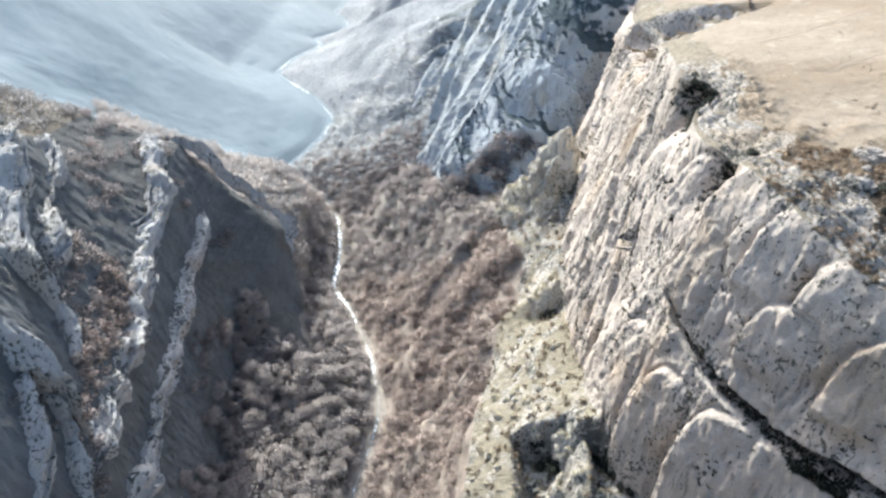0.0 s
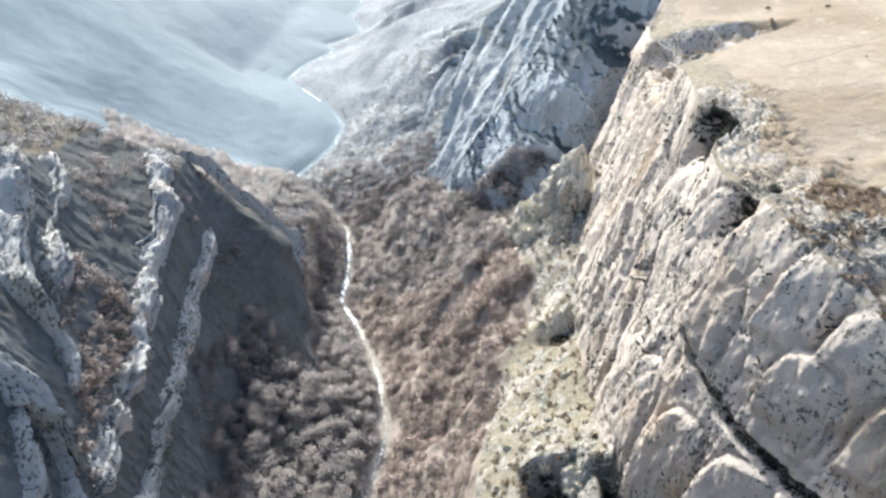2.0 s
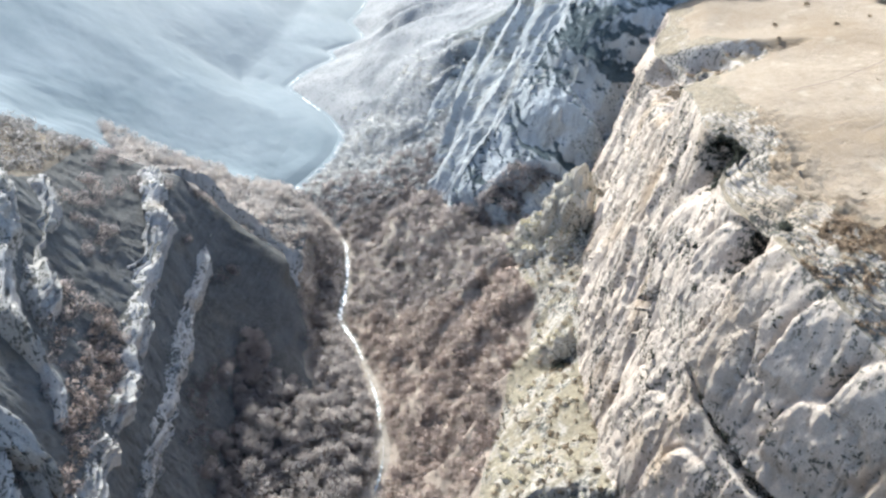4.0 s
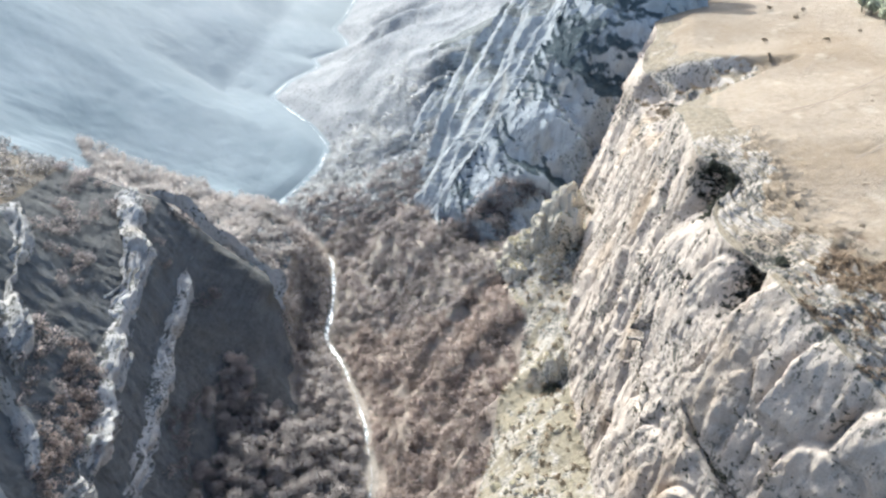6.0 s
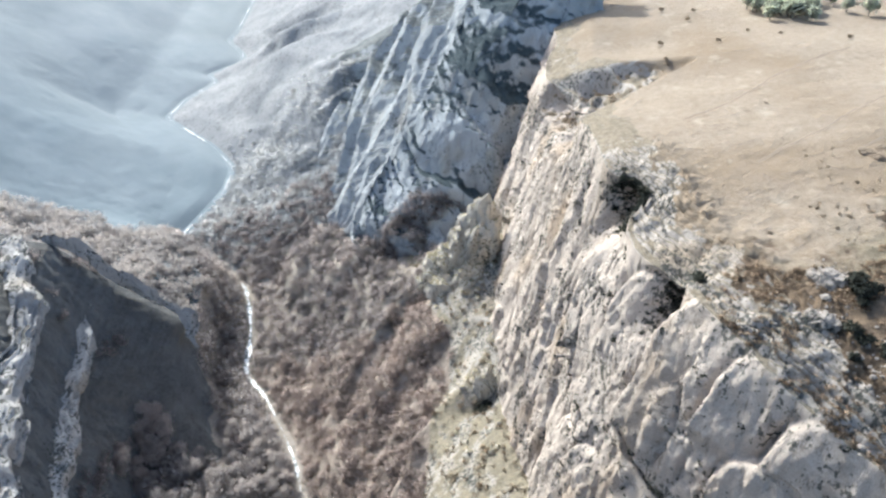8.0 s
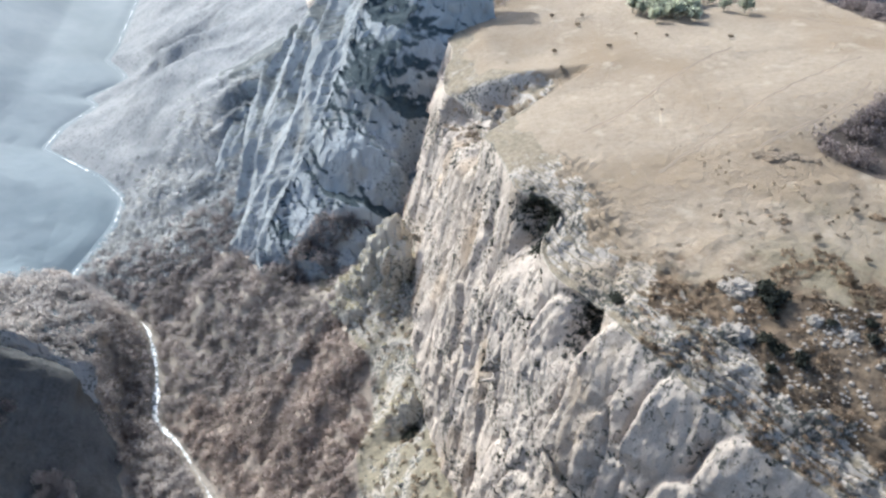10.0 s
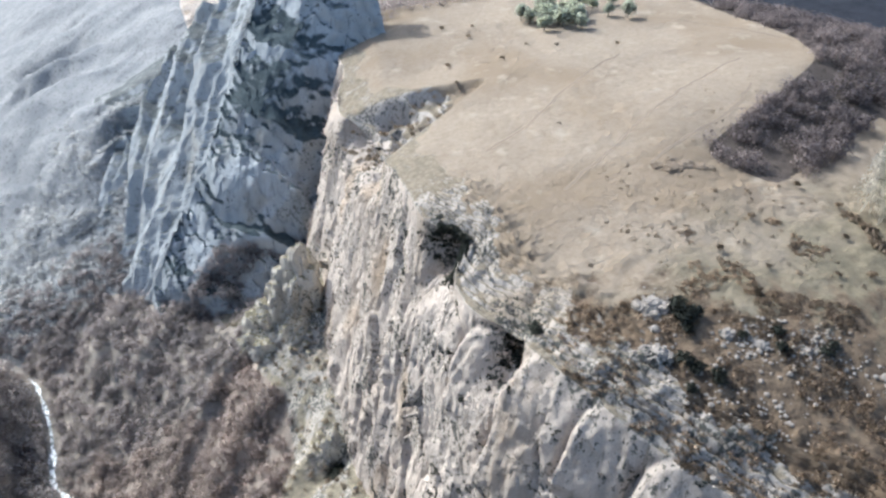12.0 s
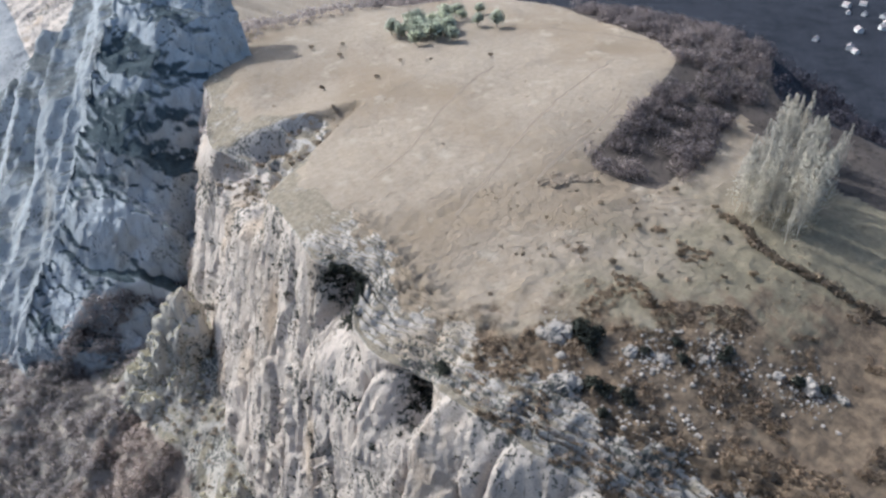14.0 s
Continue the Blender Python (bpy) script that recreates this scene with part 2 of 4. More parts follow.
# ---- the land: lines along the gorge, each with rows of (y, x, z) ----
LINES = {
    "horizon_left": ((-600, -3000, 260), (300, -3000, 260), (4000, -3000, 260)),
    "upland": ((-600, -230, 215), (60, -200, 205), (138, -200, 190), (249, -200, 150), (300, -215, 130), (330, -220, 110), (388, -260, 100), (431, -300, 110), (530, -420, 170), (700, -560, 260), (1000, -700, 300), (4000, -900, 320)),
    "left_top": ((-600, -150, 200), (60, -135, 195), (138, -140, 165), (187, -148, 150), (222, -152, 140), (249, -156, 124), (300, -165, 112), (312, -165, 104), (330, -170, 80), (388, -200, 65), (431, -230, 70), (530, -300, 110), (700, -420, 170), (1000, -500, 220), (4000, -600, 240)),
    "left_ledge": ((-600, -106, 150), (60, -106, 150), (130, -110, 116), (165, -124, 120), (187, -129, 114), (211, -128, 106), (260, -138, 107), (300, -145, 106), (312, -145, 94), (330, -148, 66), (388, -165, 50), (431, -190, 45), (530, -230, 70), (700, -320, 100), (1000, -350, 130), (4000, -400, 160)),
    "fin_high": ((-600, -92, 88), (60, -92, 88), (130, -97, 84), (153, -101, 82), (190, -108, 83), (228, -116, 89), (260, -121, 97), (300, -125, 98), (312, -125, 84), (330, -125, 58), (388, -138, 46), (431, -155, 34), (530, -170, 42), (601, -215, 45), (700, -210, 55), (1000, -200, 60), (4000, -250, 80)),
    "fin_low": ((-600, -86, 58), (60, -86, 58), (153, -97, 55), (196, -105, 56), (256, -112, 62), (280, -108, 66), (300, -104, 73), (312, -104, 60), (330, -104, 46), (352, -106, 46), (388, -116, 42), (431, -136, 27), (530, -140, 31), (601, -190, 32), (700, -175, 38), (1000, -170, 42), (4000, -200, 60)),
    "wall_foot": ((-600, -76, 12), (60, -76, 12), (130, -80, 12), (165, -85, 13), (204, -88, 15), (230, -90, 24), (245, -92, 34), (270, -88, 36), (290, -82, 46), (299, -80, 53), (310, -80, 40), (330, -85, 32), (352, -85, 36), (375, -88, 36), (392, -101, 32), (412, -116, 27), (431, -126, 22), (530, -122, 27), (601, -172, 28), (640, -164, 30), (676, -146, 31), (696, -153, 32), (722, -131, 32), (745, -129, 32.5), (786, -143, 34), (1000, -145, 36), (4000, -160, 50)),
    "left_bank": ((-600, -50, -4), (60, -48, 0), (130, -52, 3), (170, -54, 5), (204, -52, 7), (230, -50, 8), (257, -58, 8), (299, -72, 12), (330, -74, 13), (350, -74, 19), (369, -74, 24), (385, -84, 26), (400, -98, 24), (428, -121, 18), (454, -110, 21), (478, -100, 22), (507, -97, 24), (544, -116, 25), (576, -139, 25), (602, -157, 25.5), (640, -148, 26), (676, -127, 27), (696, -138, 28), (722, -110, 28.5), (745, -111, 29), (786, -129, 31), (1000, -110, 34), (4000, -110, 45)),
    "river_left": ((-600, -23, -8), (60, -33, -6), (130, -39, -3), (170, -41, 0), (190, -37, 1.5), (206, -33, 3), (222, -31.5, 4), (236, -35, 4), (251, -37.5, 4), (272, -45, 4), (295, -54.5, 4.2), (310, -65.5, 4.5), (322, -64.5, 5.5), (340, -64, 7.5), (360, -66.5, 10.5), (376, -70, 12), (400, -88, 13.5), (428, -115, 15.5), (454, -102, 18), (478, -92, 20), (507, -89, 22), (544, -108, 23), (576, -132, 23), (602, -152.5, 23.5), (640, -143, 24), (676, -121, 25), (696, -132, 25.5), (722, -102, 26.5), (745, -104, 27), (786, -123, 28.5), (815, -116, 29.5), (1000, -105, 32), (4000, -105, 42)),
    "river_right": ((-600, -17, -8), (60, -27, -6), (130, -33, -3), (170, -35, 0), (190, -31, 1.5), (206, -27, 3), (222, -25.5, 4), (236, -29, 4), (251, -31.5, 4), (272, -39, 4), (295, -48.5, 4.2), (310, -59.5, 4.5), (322, -58.5, 5.5), (340, -58, 7.5), (360, -60.5, 10.5), (376, -64, 12), (400, -82, 13.5), (428, -109, 15.5), (454, -96, 18), (478, -86, 20), (507, -83, 22), (544, -102, 23), (576, -126, 23), (602, -146.5, 23.5), (640, -137, 24), (676, -115, 25), (696, -126, 25.5), (722, -96, 26.5), (745, -98, 27), (786, -117, 28.5), (815, -110, 29.5), (1000, -99, 32), (4000, -99, 42)),
    "low_slope": ((-600, 10, 8), (60, 8, 6), (130, 0, 10), (168, -7, 14), (200, -9, 16), (230, -6, 17), (257, 2, 21), (290, -4, 25), (325, -24, 22), (345, -14, 34), (390, -36, 32), (430, -55, 37), (530, -55, 38), (601, -100, 36), (650, -90, 40), (722, -65, 43), (780, -80, 45), (1000, -60, 50), (4000, -60, 60)),
    "bench_edge": ((-600, 30, 34), (60, 20, 34), (130, 8, 40), (168, 9, 44), (200, 15, 45), (230, 25, 46), (250, 32, 48), (272, 38, 54), (293, 32, 52), (316, 38, 56), (333, 24, 46), (370, 22, 48), (430, 0, 62), (530, -10, 78), (700, 0, 90), (1000, 40, 110), (4000, 60, 120)),
    "cliff_foot": ((-600, 92, 40), (60, 92, 40), (95, 80, 45), (118, 68, 55), (133, 59, 66), (149, 53, 70), (165, 50, 66), (188, 52, 60), (228, 50, 58), (250, 54, 63), (272, 57, 68), (286, 63, 80), (306, 67, 85), (320, 64, 84), (340, 72, 70), (370, 84, 84), (400, 86, 96), (450, 70, 104), (530, 60, 112), (700, 70, 125), (1000, 120, 150), (4000, 150, 160)),
    "rim": ((-600, 120, 146), (60, 118, 146), (95, 104, 149), (110, 95, 151), (118, 90, 153), (128, 83.5, 156), (138, 80, 159.5), (150, 75.5, 161.5), (163, 74, 159.5), (178, 70, 158), (190, 71, 161), (200, 72, 164), (220, 75, 164), (237, 78, 163), (262, 80, 158), (280, 83, 154), (295, 86, 154), (312, 83, 152), (330, 90, 154), (345, 98, 157), (400, 106, 158), (450, 115, 150), (530, 120, 145), (700, 140, 150), (1000, 180, 180), (4000, 250, 190)),
    "plateau_edge": ((-600, 135, 150), (60, 130, 150), (109, 112, 156), (128, 99, 160), (141, 95, 163), (165, 92, 163.5), (185, 89, 164), (200, 91, 166), (220, 93, 166), (238, 91, 165), (250, 92, 164), (262, 99, 163), (270, 106, 164), (278, 117, 166), (284, 127, 167), (290, 119, 166), (300, 107, 163), (312, 102, 160), (330, 109, 162), (400, 127, 163), (450, 130, 149), (530, 140, 135), (700, 180, 130), (1000, 240, 155), (4000, 330, 160)),
    "plateau_crown": ((-600, 160, 150), (60, 155, 150), (109, 132, 155), (127, 134, 163), (137, 130, 165), (170, 147, 169.5), (195, 145, 172), (230, 165, 173), (280, 165, 170), (320, 190, 169), (400, 190, 166), (450, 200, 140), (530, 220, 110), (700, 300, 80), (1000, 400, 80), (4000, 500, 80)),
    "plateau_end": ((-600, 220, 145), (60, 225, 150), (110, 220, 158), (130, 205, 164), (148, 186, 167), (170, 168, 169), (190, 159, 170.5), (198, 155, 171), (204, 176, 172), (214, 206, 174), (228, 243, 177), (250, 258, 175), (320, 275, 170), (380, 270, 165), (450, 270, 130), (530, 300, 95), (700, 400, 60), (1000, 500, 50), (4000, 700, 50)),
    "far_drop": ((-600, 300, 120), (130, 285, 150), (196, 258, 167), (228, 300, 171), (320, 340, 156), (450, 360, 95), (530, 400, 70), (700, 500, 45), (1000, 600, 40), (4000, 900, 40)),
    "valley_east": ((-600, 560, 30), (228, 560, 30), (450, 600, 28), (700, 700, 28), (1000, 800, 28), (4000, 1200, 28)),
    "horizon_right": ((-600, 3500, 40), (300, 3500, 40), (4000, 3500, 40)),
}
# bands between the lines: pieces across, rock share
BANDS = ((12, 0.1), (22, 0.3), (38, 0.9), (38, 1.0), (44, 1.0), (52, 1.0), (46, 0.12), (24, 0.0), (5, 0.0), (34, 0.05), (60, 0.12), (60, 0.6),
         (230, 1.0), (72, 0.3), (44, 0.0), (40, 0.0), (40, 0.05), (40, 0.0), (14, 0.0))
SPAN = [0]
for pieces, share in BANDS:
    SPAN.append(SPAN[-1] + pieces)
NAMES = list(LINES)


def stations():
    y, out = -600.0, []
    while y < 4000:
        out.append(y)
        if y < 40:
            y += 40
        elif y < 90:
            y += 2.5
        elif y < 100:
            y += 0.8
        elif y < 210:
            y += 0.5
        elif y < 250:
            y += 0.75
        elif y < 460:
            y += 1.2
        elif y < 720:
            y += 2.6
        elif y < 1000:
            y += 6
        else:
            y += 120
    return np.array(out + [4000.0])


YS = stations()


def line_at(name, ys):
    rows = np.array(LINES[name], float)
    fine = np.arange(-640, 1100, 1.0)
    k = np.exp(-0.5 * (np.arange(-15, 16) / 4.5) ** 2)
    k /= k.sum()
    out = []
    for c in (1, 2):
        v = np.interp(fine, rows[:, 0], rows[:, c])
        v = np.convolve(np.pad(v, 15, mode="edge"), k, mode="valid")
        far = np.interp(ys, rows[:, 0], rows[:, c])
        out.append(np.where(ys < 1000, np.interp(ys, fine, v), far))
    return out


# plates of the near face, each lapping over the one behind: middle along the gorge, half width, shoulder, top and foot heights, thickness
PLATES = ((196, 7, 128, 146, 84, 1.2), (184, 8, 138, 153, 70, 1.6), (168, 9, 138, 156, 96, 1.8), (173, 8, 86, 102, 60, 3.0), (160, 7, 92, 105, 70, 2.0),
          (147.5, 9.5, 146, 163, 117, 3.0), (133.5, 6.5, 150, 160, 132, 3.0), (141, 7, 90, 102, 70, 2.2), (116, 10, 144, 155, 124, 3.2), (124, 7, 128, 139, 116, 2.4), (104, 9, 128, 146, 116, 3.0), (122, 9, 92, 104, 60, 2.6))


def scales(y, z):
    out = np.zeros(len(y))
    for mid, half, shoulder, top_z, foot_z, thick in PLATES:
        rise = np.clip(z - shoulder, 0, None) / (top_z - shoulder)
        inside = 1 - (np.abs((y - mid) / half) ** 2.6 + rise ** 2.6) ** (1 / 2.6)
        inside = np.where(z > foot_z, inside, -1)
        side = np.clip((y - mid) / half, -1, 1)
        lift = 1.25 * thick * (0.55 + 0.45 * side) * smooth(inside * half, -0.1, 0.6) * smooth(z, foot_z, foot_z + 6)
        out = out - 0.8 * np.exp(-((inside * half + 0.55) / 0.45) ** 2) * (z > foot_z)
        out = np.where(inside > -0.01, np.maximum(lift, out * 0.35 + lift * 0.65), out)
    return out


def raw_land():
    xs, zs, rock = [], [], []
    for j in range(len(NAMES) - 1):
        (xa, za), (xb, zb) = line_at(NAMES[j], YS), line_at(NAMES[j + 1], YS)
        n, share = BANDS[j]
        for k in range(n + (j == len(NAMES) - 2)):
            t = k / n
            xs.append(xa + (xb - xa) * t)
            zs.append(za + (zb - za) * t)
            before = BANDS[max(0, j - 1)][1]
            after = BANDS[min(len(BANDS) - 1, j + 1)][1]
            edge = 0.12
            r = share
            if t < edge:
                r = before + (share - before) * (0.5 + 0.5 * t / edge)
            elif t > 1 - edge:
                r = after + (share - after) * (0.5 + 0.5 * (1 - t) / edge)
            rock.append(np.full(len(YS), r))
    p = np.stack([np.array(xs), np.broadcast_to(YS, (len(xs), len(YS))), np.array(zs)], -1)
    return p, np.array(rock)


def blur_columns(a, keep):
    for _ in range(2):
        b = a.copy()
        b[1:-1] = (a[:-2] + 2 * a[1:-1] + a[2:]) / 4
        b[keep] = a[keep]
        a = b
    return a


def gauss(p, at, size):
    return np.exp(-(((p - np.array(at)) / np.array(size)) ** 2).sum(1))


def land():
    p, rock = raw_land()
    river = slice(SPAN[8], SPAN[9] + 1)
    p = blur_columns(p, river)
    soft = p
    for _ in range(24):
        soft = blur_columns(soft, river)
    far = smooth(YS, 400, 540)[None, :, None]
    p = p * (1 - far) + soft * far
    du = np.gradient(p, axis=0)
    dv = np.gradient(p, axis=1)
    nrm = np.cross(du, dv)
    nrm /= np.linalg.norm(nrm, axis=2)[..., None] + 1e-9
    nrm[nrm[..., 2] < 0] *= -1
    # soften the directions along which the rock is pushed out
    for _ in range(6):
        nrm[1:-1] = (nrm[:-2] + nrm[1:-1] * 2 + nrm[2:]) / 4
    shape = rock.shape
    q, n3, r = p.reshape(-1, 3), nrm.reshape(-1, 3), rock.reshape(-1)
    near = (q[:, 1] > 40) & (q[:, 1] < 1000) & (np.abs(q[:, 0]) < 620)
    d = np.zeros(len(q))
    a = q[near]
    rr = r[near]
    rr = rr * (1 - smooth(a[:, 1], 315, 345) * (a[:, 0] < -20))
    right = smooth(a[:, 0], 0, 40)
    skew = a + np.stack([0 * a[:, 0], 0.35 * a[:, 2], 0 * a[:, 0]], 1)     # the beds lean over
    ribs = billow(skew, (20, 14, 90), 2, 0.5) - 0.35
    knobs = billow(skew, (7, 6, 20), 3, 0.5) - 0.3
    fine = fbm(a, (2.2, 2.2, 6), 3, 0.55)
    # the near face is of broad plates with sharp edges, the face beyond of upright pillars
    warp = fbm(a, (30, 30, 50), 2)
    ragged = fbm(a + 60, (5, 5, 8), 3)
    across = a[:, 1] - 0.4 * a[:, 0]
    up = a[:, 2]
    plates = scales(a[:, 1] + 0.5 * ragged, up + 0.5 * ragged)
    plates = plates + 0.55 * facets(across / 6.5 + 0.25 * warp + 0.06 * ragged, up / 24 + 0.3 * warp + 0.06 * ragged, 90, 0.5)
    plates = plates + 0.36 * facets(across / 2.4 + 0.12 * ragged, up / 6 + 0.12 * ragged, 17, 0.3) + 0.15 * facets(across / 1.1, up / 2.2 + 0.2 * ragged, 29, 0.2)
    plates = plates - 1.6 * np.exp(-((a[:, 1] - 144 - 0.1 * (up - 130) - 1.5 * ragged) / 0.6) ** 2) * smooth(up, 116, 121) * smooth(up, 146, 140)
    pillars = 1.9 * facets(across / 9.5 + 0.6 * warp + 0.12 * ragged, up / 55 + 0.5 * warp + 0.1 * ragged, 55, 0.8)
    pillars = pillars + 1.0 * facets(across / 4.0 + 0.7 * warp + 0.12 * ragged, up / 42 + 0.5 * warp + 0.15 * ragged, 23, 0.5)
    pillars = pillars + 0.5 * facets(across / 1.8 + 1.2 * warp + 0.2 * ragged, up / 13 + 0.3 * ragged, 71, 0.4)
    beyond = smooth(a[:, 1] + 6 * warp, 168, 196)
    face = (plates * (1 - beyond) + pillars * beyond) * smooth(rr, 0.5, 0.95)
    wall = (1.1 * ribs + 0.45 * facets(across / 5 + 0.3 * warp + 0.1 * ragged, up / 14 + 0.3 * warp + 0.1 * ragged, 33) + 0.35 * facets(across / 1.9 + 0.2 * ragged, up / 4 + 0.2 * ragged, 45)) * (1 - right)
    rough = fbm(a, (45, 45, 45), 4, 0.5)
    rockpush = wall + right * (1.5 * ribs + face) + 0.22 * fine
    soil = (2.2 + 3.2 * smooth(a[:, 2], 110, 60) * smooth(a[:, 1], 420, 380)) * rough + 0.5 * fbm(a, (9, 9, 9), 3)
    far = smooth(a[:, 1], 380, 520)
    spur = billow(a + np.stack([0.8 * a[:, 1], 0 * a[:, 0], 0 * a[:, 0]], 1), (90, 160, 200), 2, 0.45)
    soil = soil * (1 - 0.75 * far) + far * (4 + 9 * smooth(a[:, 0], -130, -60)) * (spur - 0.4)
    soil = soil + far * 0.6 * (billow(a, (14, 14, 14), 2) - 0.3)
    ravines = billow(np.stack([a[:, 1] + 0.45 * a[:, 0] + 12 * warp, 0.15 * a[:, 0], 0 * a[:, 0]], 1), (120, 120, 120), 2, 0.35)
    soil = soil + smooth(a[:, 1], 400, 470) * smooth(a[:, 0], -110, -40) * smooth(a[:, 0], 160, 90) * 34 * (0.36 - ravines)
    # wooded spurs that run down to the stream
    spurs = billow(np.stack([a[:, 1] - 0.95 * a[:, 0] + 9 * warp, 0.12 * (a[:, 0] + a[:, 1]), 0 * a[:, 0]], 1), (44, 44, 44), 2, 0.5)
    soil = soil + smooth(a[:, 1], 170, 215) * smooth(a[:, 1], 420, 370) * smooth(a[:, 0], -62, -30) * smooth(a[:, 2], 75, 55) * 11 * (0.42 - spurs)
    ribbed = smooth(a[:, 1], 375, 395) * smooth(a[:, 1], 560, 500) * smooth(a[:, 0], -22, 8) * smooth(a[:, 0], 150, 120)
    flank = billow(np.stack([a[:, 1] + 0.35 * a[:, 0] + 5 * warp, 0.1 * a[:, 0], 0 * up], 1), (24, 40, 40), 3, 0.55)
    soil = soil + ribbed * (17 * (0.36 - flank) + 1.2 * facets(a[:, 1] / 6 + 0.2 * ragged, a[:, 0] / 9 + 0.2 * ragged, 66))
    rr = rr * (1 - ribbed)
    soil = soil + right * smooth(up, 146, 152) * smooth(a[:, 1], 205, 165) * (0.9 * fbm(a + 5, (5, 5, 5), 3) + 0.9 * (billow(a, (9, 9, 9), 2) - 0.3))
    bank = smooth(np.abs(a[:, 0] - np.interp(a[:, 1], YS, p[SPAN[8] + 2, :, 0])), 5, 24)
    plate = right * smooth(a[:, 2], 145, 158)
    d[near] = (rr * rockpush + (1 - rr) * soil * bank * (1 - 0.55 * plate)) * smooth(a[:, 1], 990, 760)
    # the long cleft across the near face, the hollow below the rim and the little cave on the bench
    zc = np.interp(a[:, 1], (88, 99, 116, 136, 150, 158), (110, 109, 106, 110, 116, 124))
    along = smooth(a[:, 1], 80, 88) * (1 - smooth(a[:, 1], 150, 158)) * smooth(a[:, 0], 48, 55)
    cleft = along * np.exp(-((a[:, 2] - zc) / np.interp(a[:, 1], (90, 130, 155), (2.5, 1.7, 1.1))) ** 4)
    d[near] -= 15.0 * cleft * rr
    strike = (a[:, 0] + 0.39 * a[:, 1] + 0.5 * a[:, 2] + 1.2 * ragged + 1.5 * warp) / 2.3
    beds = 0.55 * (strike - np.floor(strike) - 0.5) * (0.5 + np.clip(fbm(a + 12, (8, 8, 8), 2) + 0.5, 0, 1.2))
    shoulder = smooth(a[:, 0] - np.interp(a[:, 1], YS, p[SPAN[13], :, 0]), -0.5, 3) * smooth(a[:, 2], 146, 152) * smooth(a[:, 1], 236, 205) * right * smooth(np.interp(a[:, 1], YS, p[SPAN[14], :, 0]) + 6 - a[:, 0], -4, 5)
    d[near] += shoulder * (3.2 * beds + 1.6 * (billow(a, (7, 7, 7), 2) - 0.3))
    d[near] -= 6.0 * gauss(a, (43, 229, 56), (8, 5, 7)) + 5.0 * gauss(a, (74, 164, 155), (6, 4, 7))
    f = np.clip((a[:, 0] - 78) / 56, 0, 1)
    notch = (1 - f) ** 0.6 * smooth(np.abs(a[:, 1] - 281 - 3 * f), 30 * (1 - f) + 1, 14 * (1 - f)) * smooth(a[:, 0], 66, 76) * smooth(a[:, 2], 140, 150) * (0.6 + 1.2 * billow(a, (12, 12, 12), 2))
    d[near] -= 10.0 * notch
    # outcrops on the bench
    d[near] += 6.0 * gauss(a, (46, 303, 66), (10, 16, 14)) * (0.6 + knobs)
    q = q + n3 * d[:, None]
    # the bench breaks off in a rocky step
    brink = 164 - 0.32 * (a[:, 0] - 33) + 6 * fbm(a, (11, 11, 11), 3)
    q[near, 2] -= (17 + 5 * fbm(a + 3, (9, 9, 9), 2)) * smooth(brink - a[:, 1], -0.5, 3.5) * smooth(a[:, 0], 22, 30) * smooth(a[:, 1], 104, 126) * smooth(a[:, 2], 82, 70) * (0.45 + 0.55 * smooth(np.abs(a[:, 0] - 45), 2, 6))
    # the alcove bites straight into the edge
    q[near, 0] += 15.0 * gauss(a, (70, 198, 157), (14, 7, 7.5)) + 6.0 * gauss(a, (72, 163, 150), (9, 4.5, 8))
    return q.reshape(*shape, 3)


LAND = land()


def mesh_from(name, verts, faces, materials, smooth_shade=True):
    me = bpy.data.meshes.new(name)
    verts = np.ascontiguousarray(verts, np.float32)
    faces = np.ascontiguousarray(faces, np.int32)
    k = faces.shape[1]
    me.vertices.add(len(verts))
    me.vertices.foreach_set("co", verts.ravel())
    me.loops.add(faces.size)
    me.loops.foreach_set("vertex_index", faces.ravel())
    me.polygons.add(len(faces))
    me.polygons.foreach_set("loop_start", np.arange(0, faces.size, k, dtype=np.int32))
    me.polygons.foreach_set("use_smooth", np.full(len(faces), smooth_shade))
    for m in materials:
        me.materials.append(m)
    me.update(calc_edges=True)
    return me


def grid_faces(nu, nv):
    i = np.arange(nu * nv).reshape(nu, nv)
    return np.stack([i[:-1, :-1], i[1:, :-1], i[1:, 1:], i[:-1, 1:]], -1).reshape(-1, 4)


def strip(name, first, last, material, label, category="ground", far=None, beyond=425.0, fringe=None, other=None):
    a = LAND[SPAN[first]:SPAN[last] + 1]
    f = grid_faces(a.shape[0], a.shape[1])
    me = mesh_from(name, a.reshape(-1, 3), f, [material, far or material])
    middle = a.reshape(-1, 3)[f].mean(1)
    edge = beyond + 30 * fbm(middle, (40, 40, 40), 3)
    slot = (middle[:, 1] > edge).astype(np.int32)
    if fringe:
        me.materials.append(other or MEADOW)
        across = np.repeat((np.arange(a.shape[0] - 1) + 0.5) / (a.shape[0] - 1), a.shape[1] - 1)
        slot[fringe(middle, across)] = 2
    me.polygons.foreach_set("material_index", slot)
    ob = new(name, me)
    return tagged(ob, label, category, kind="structure")


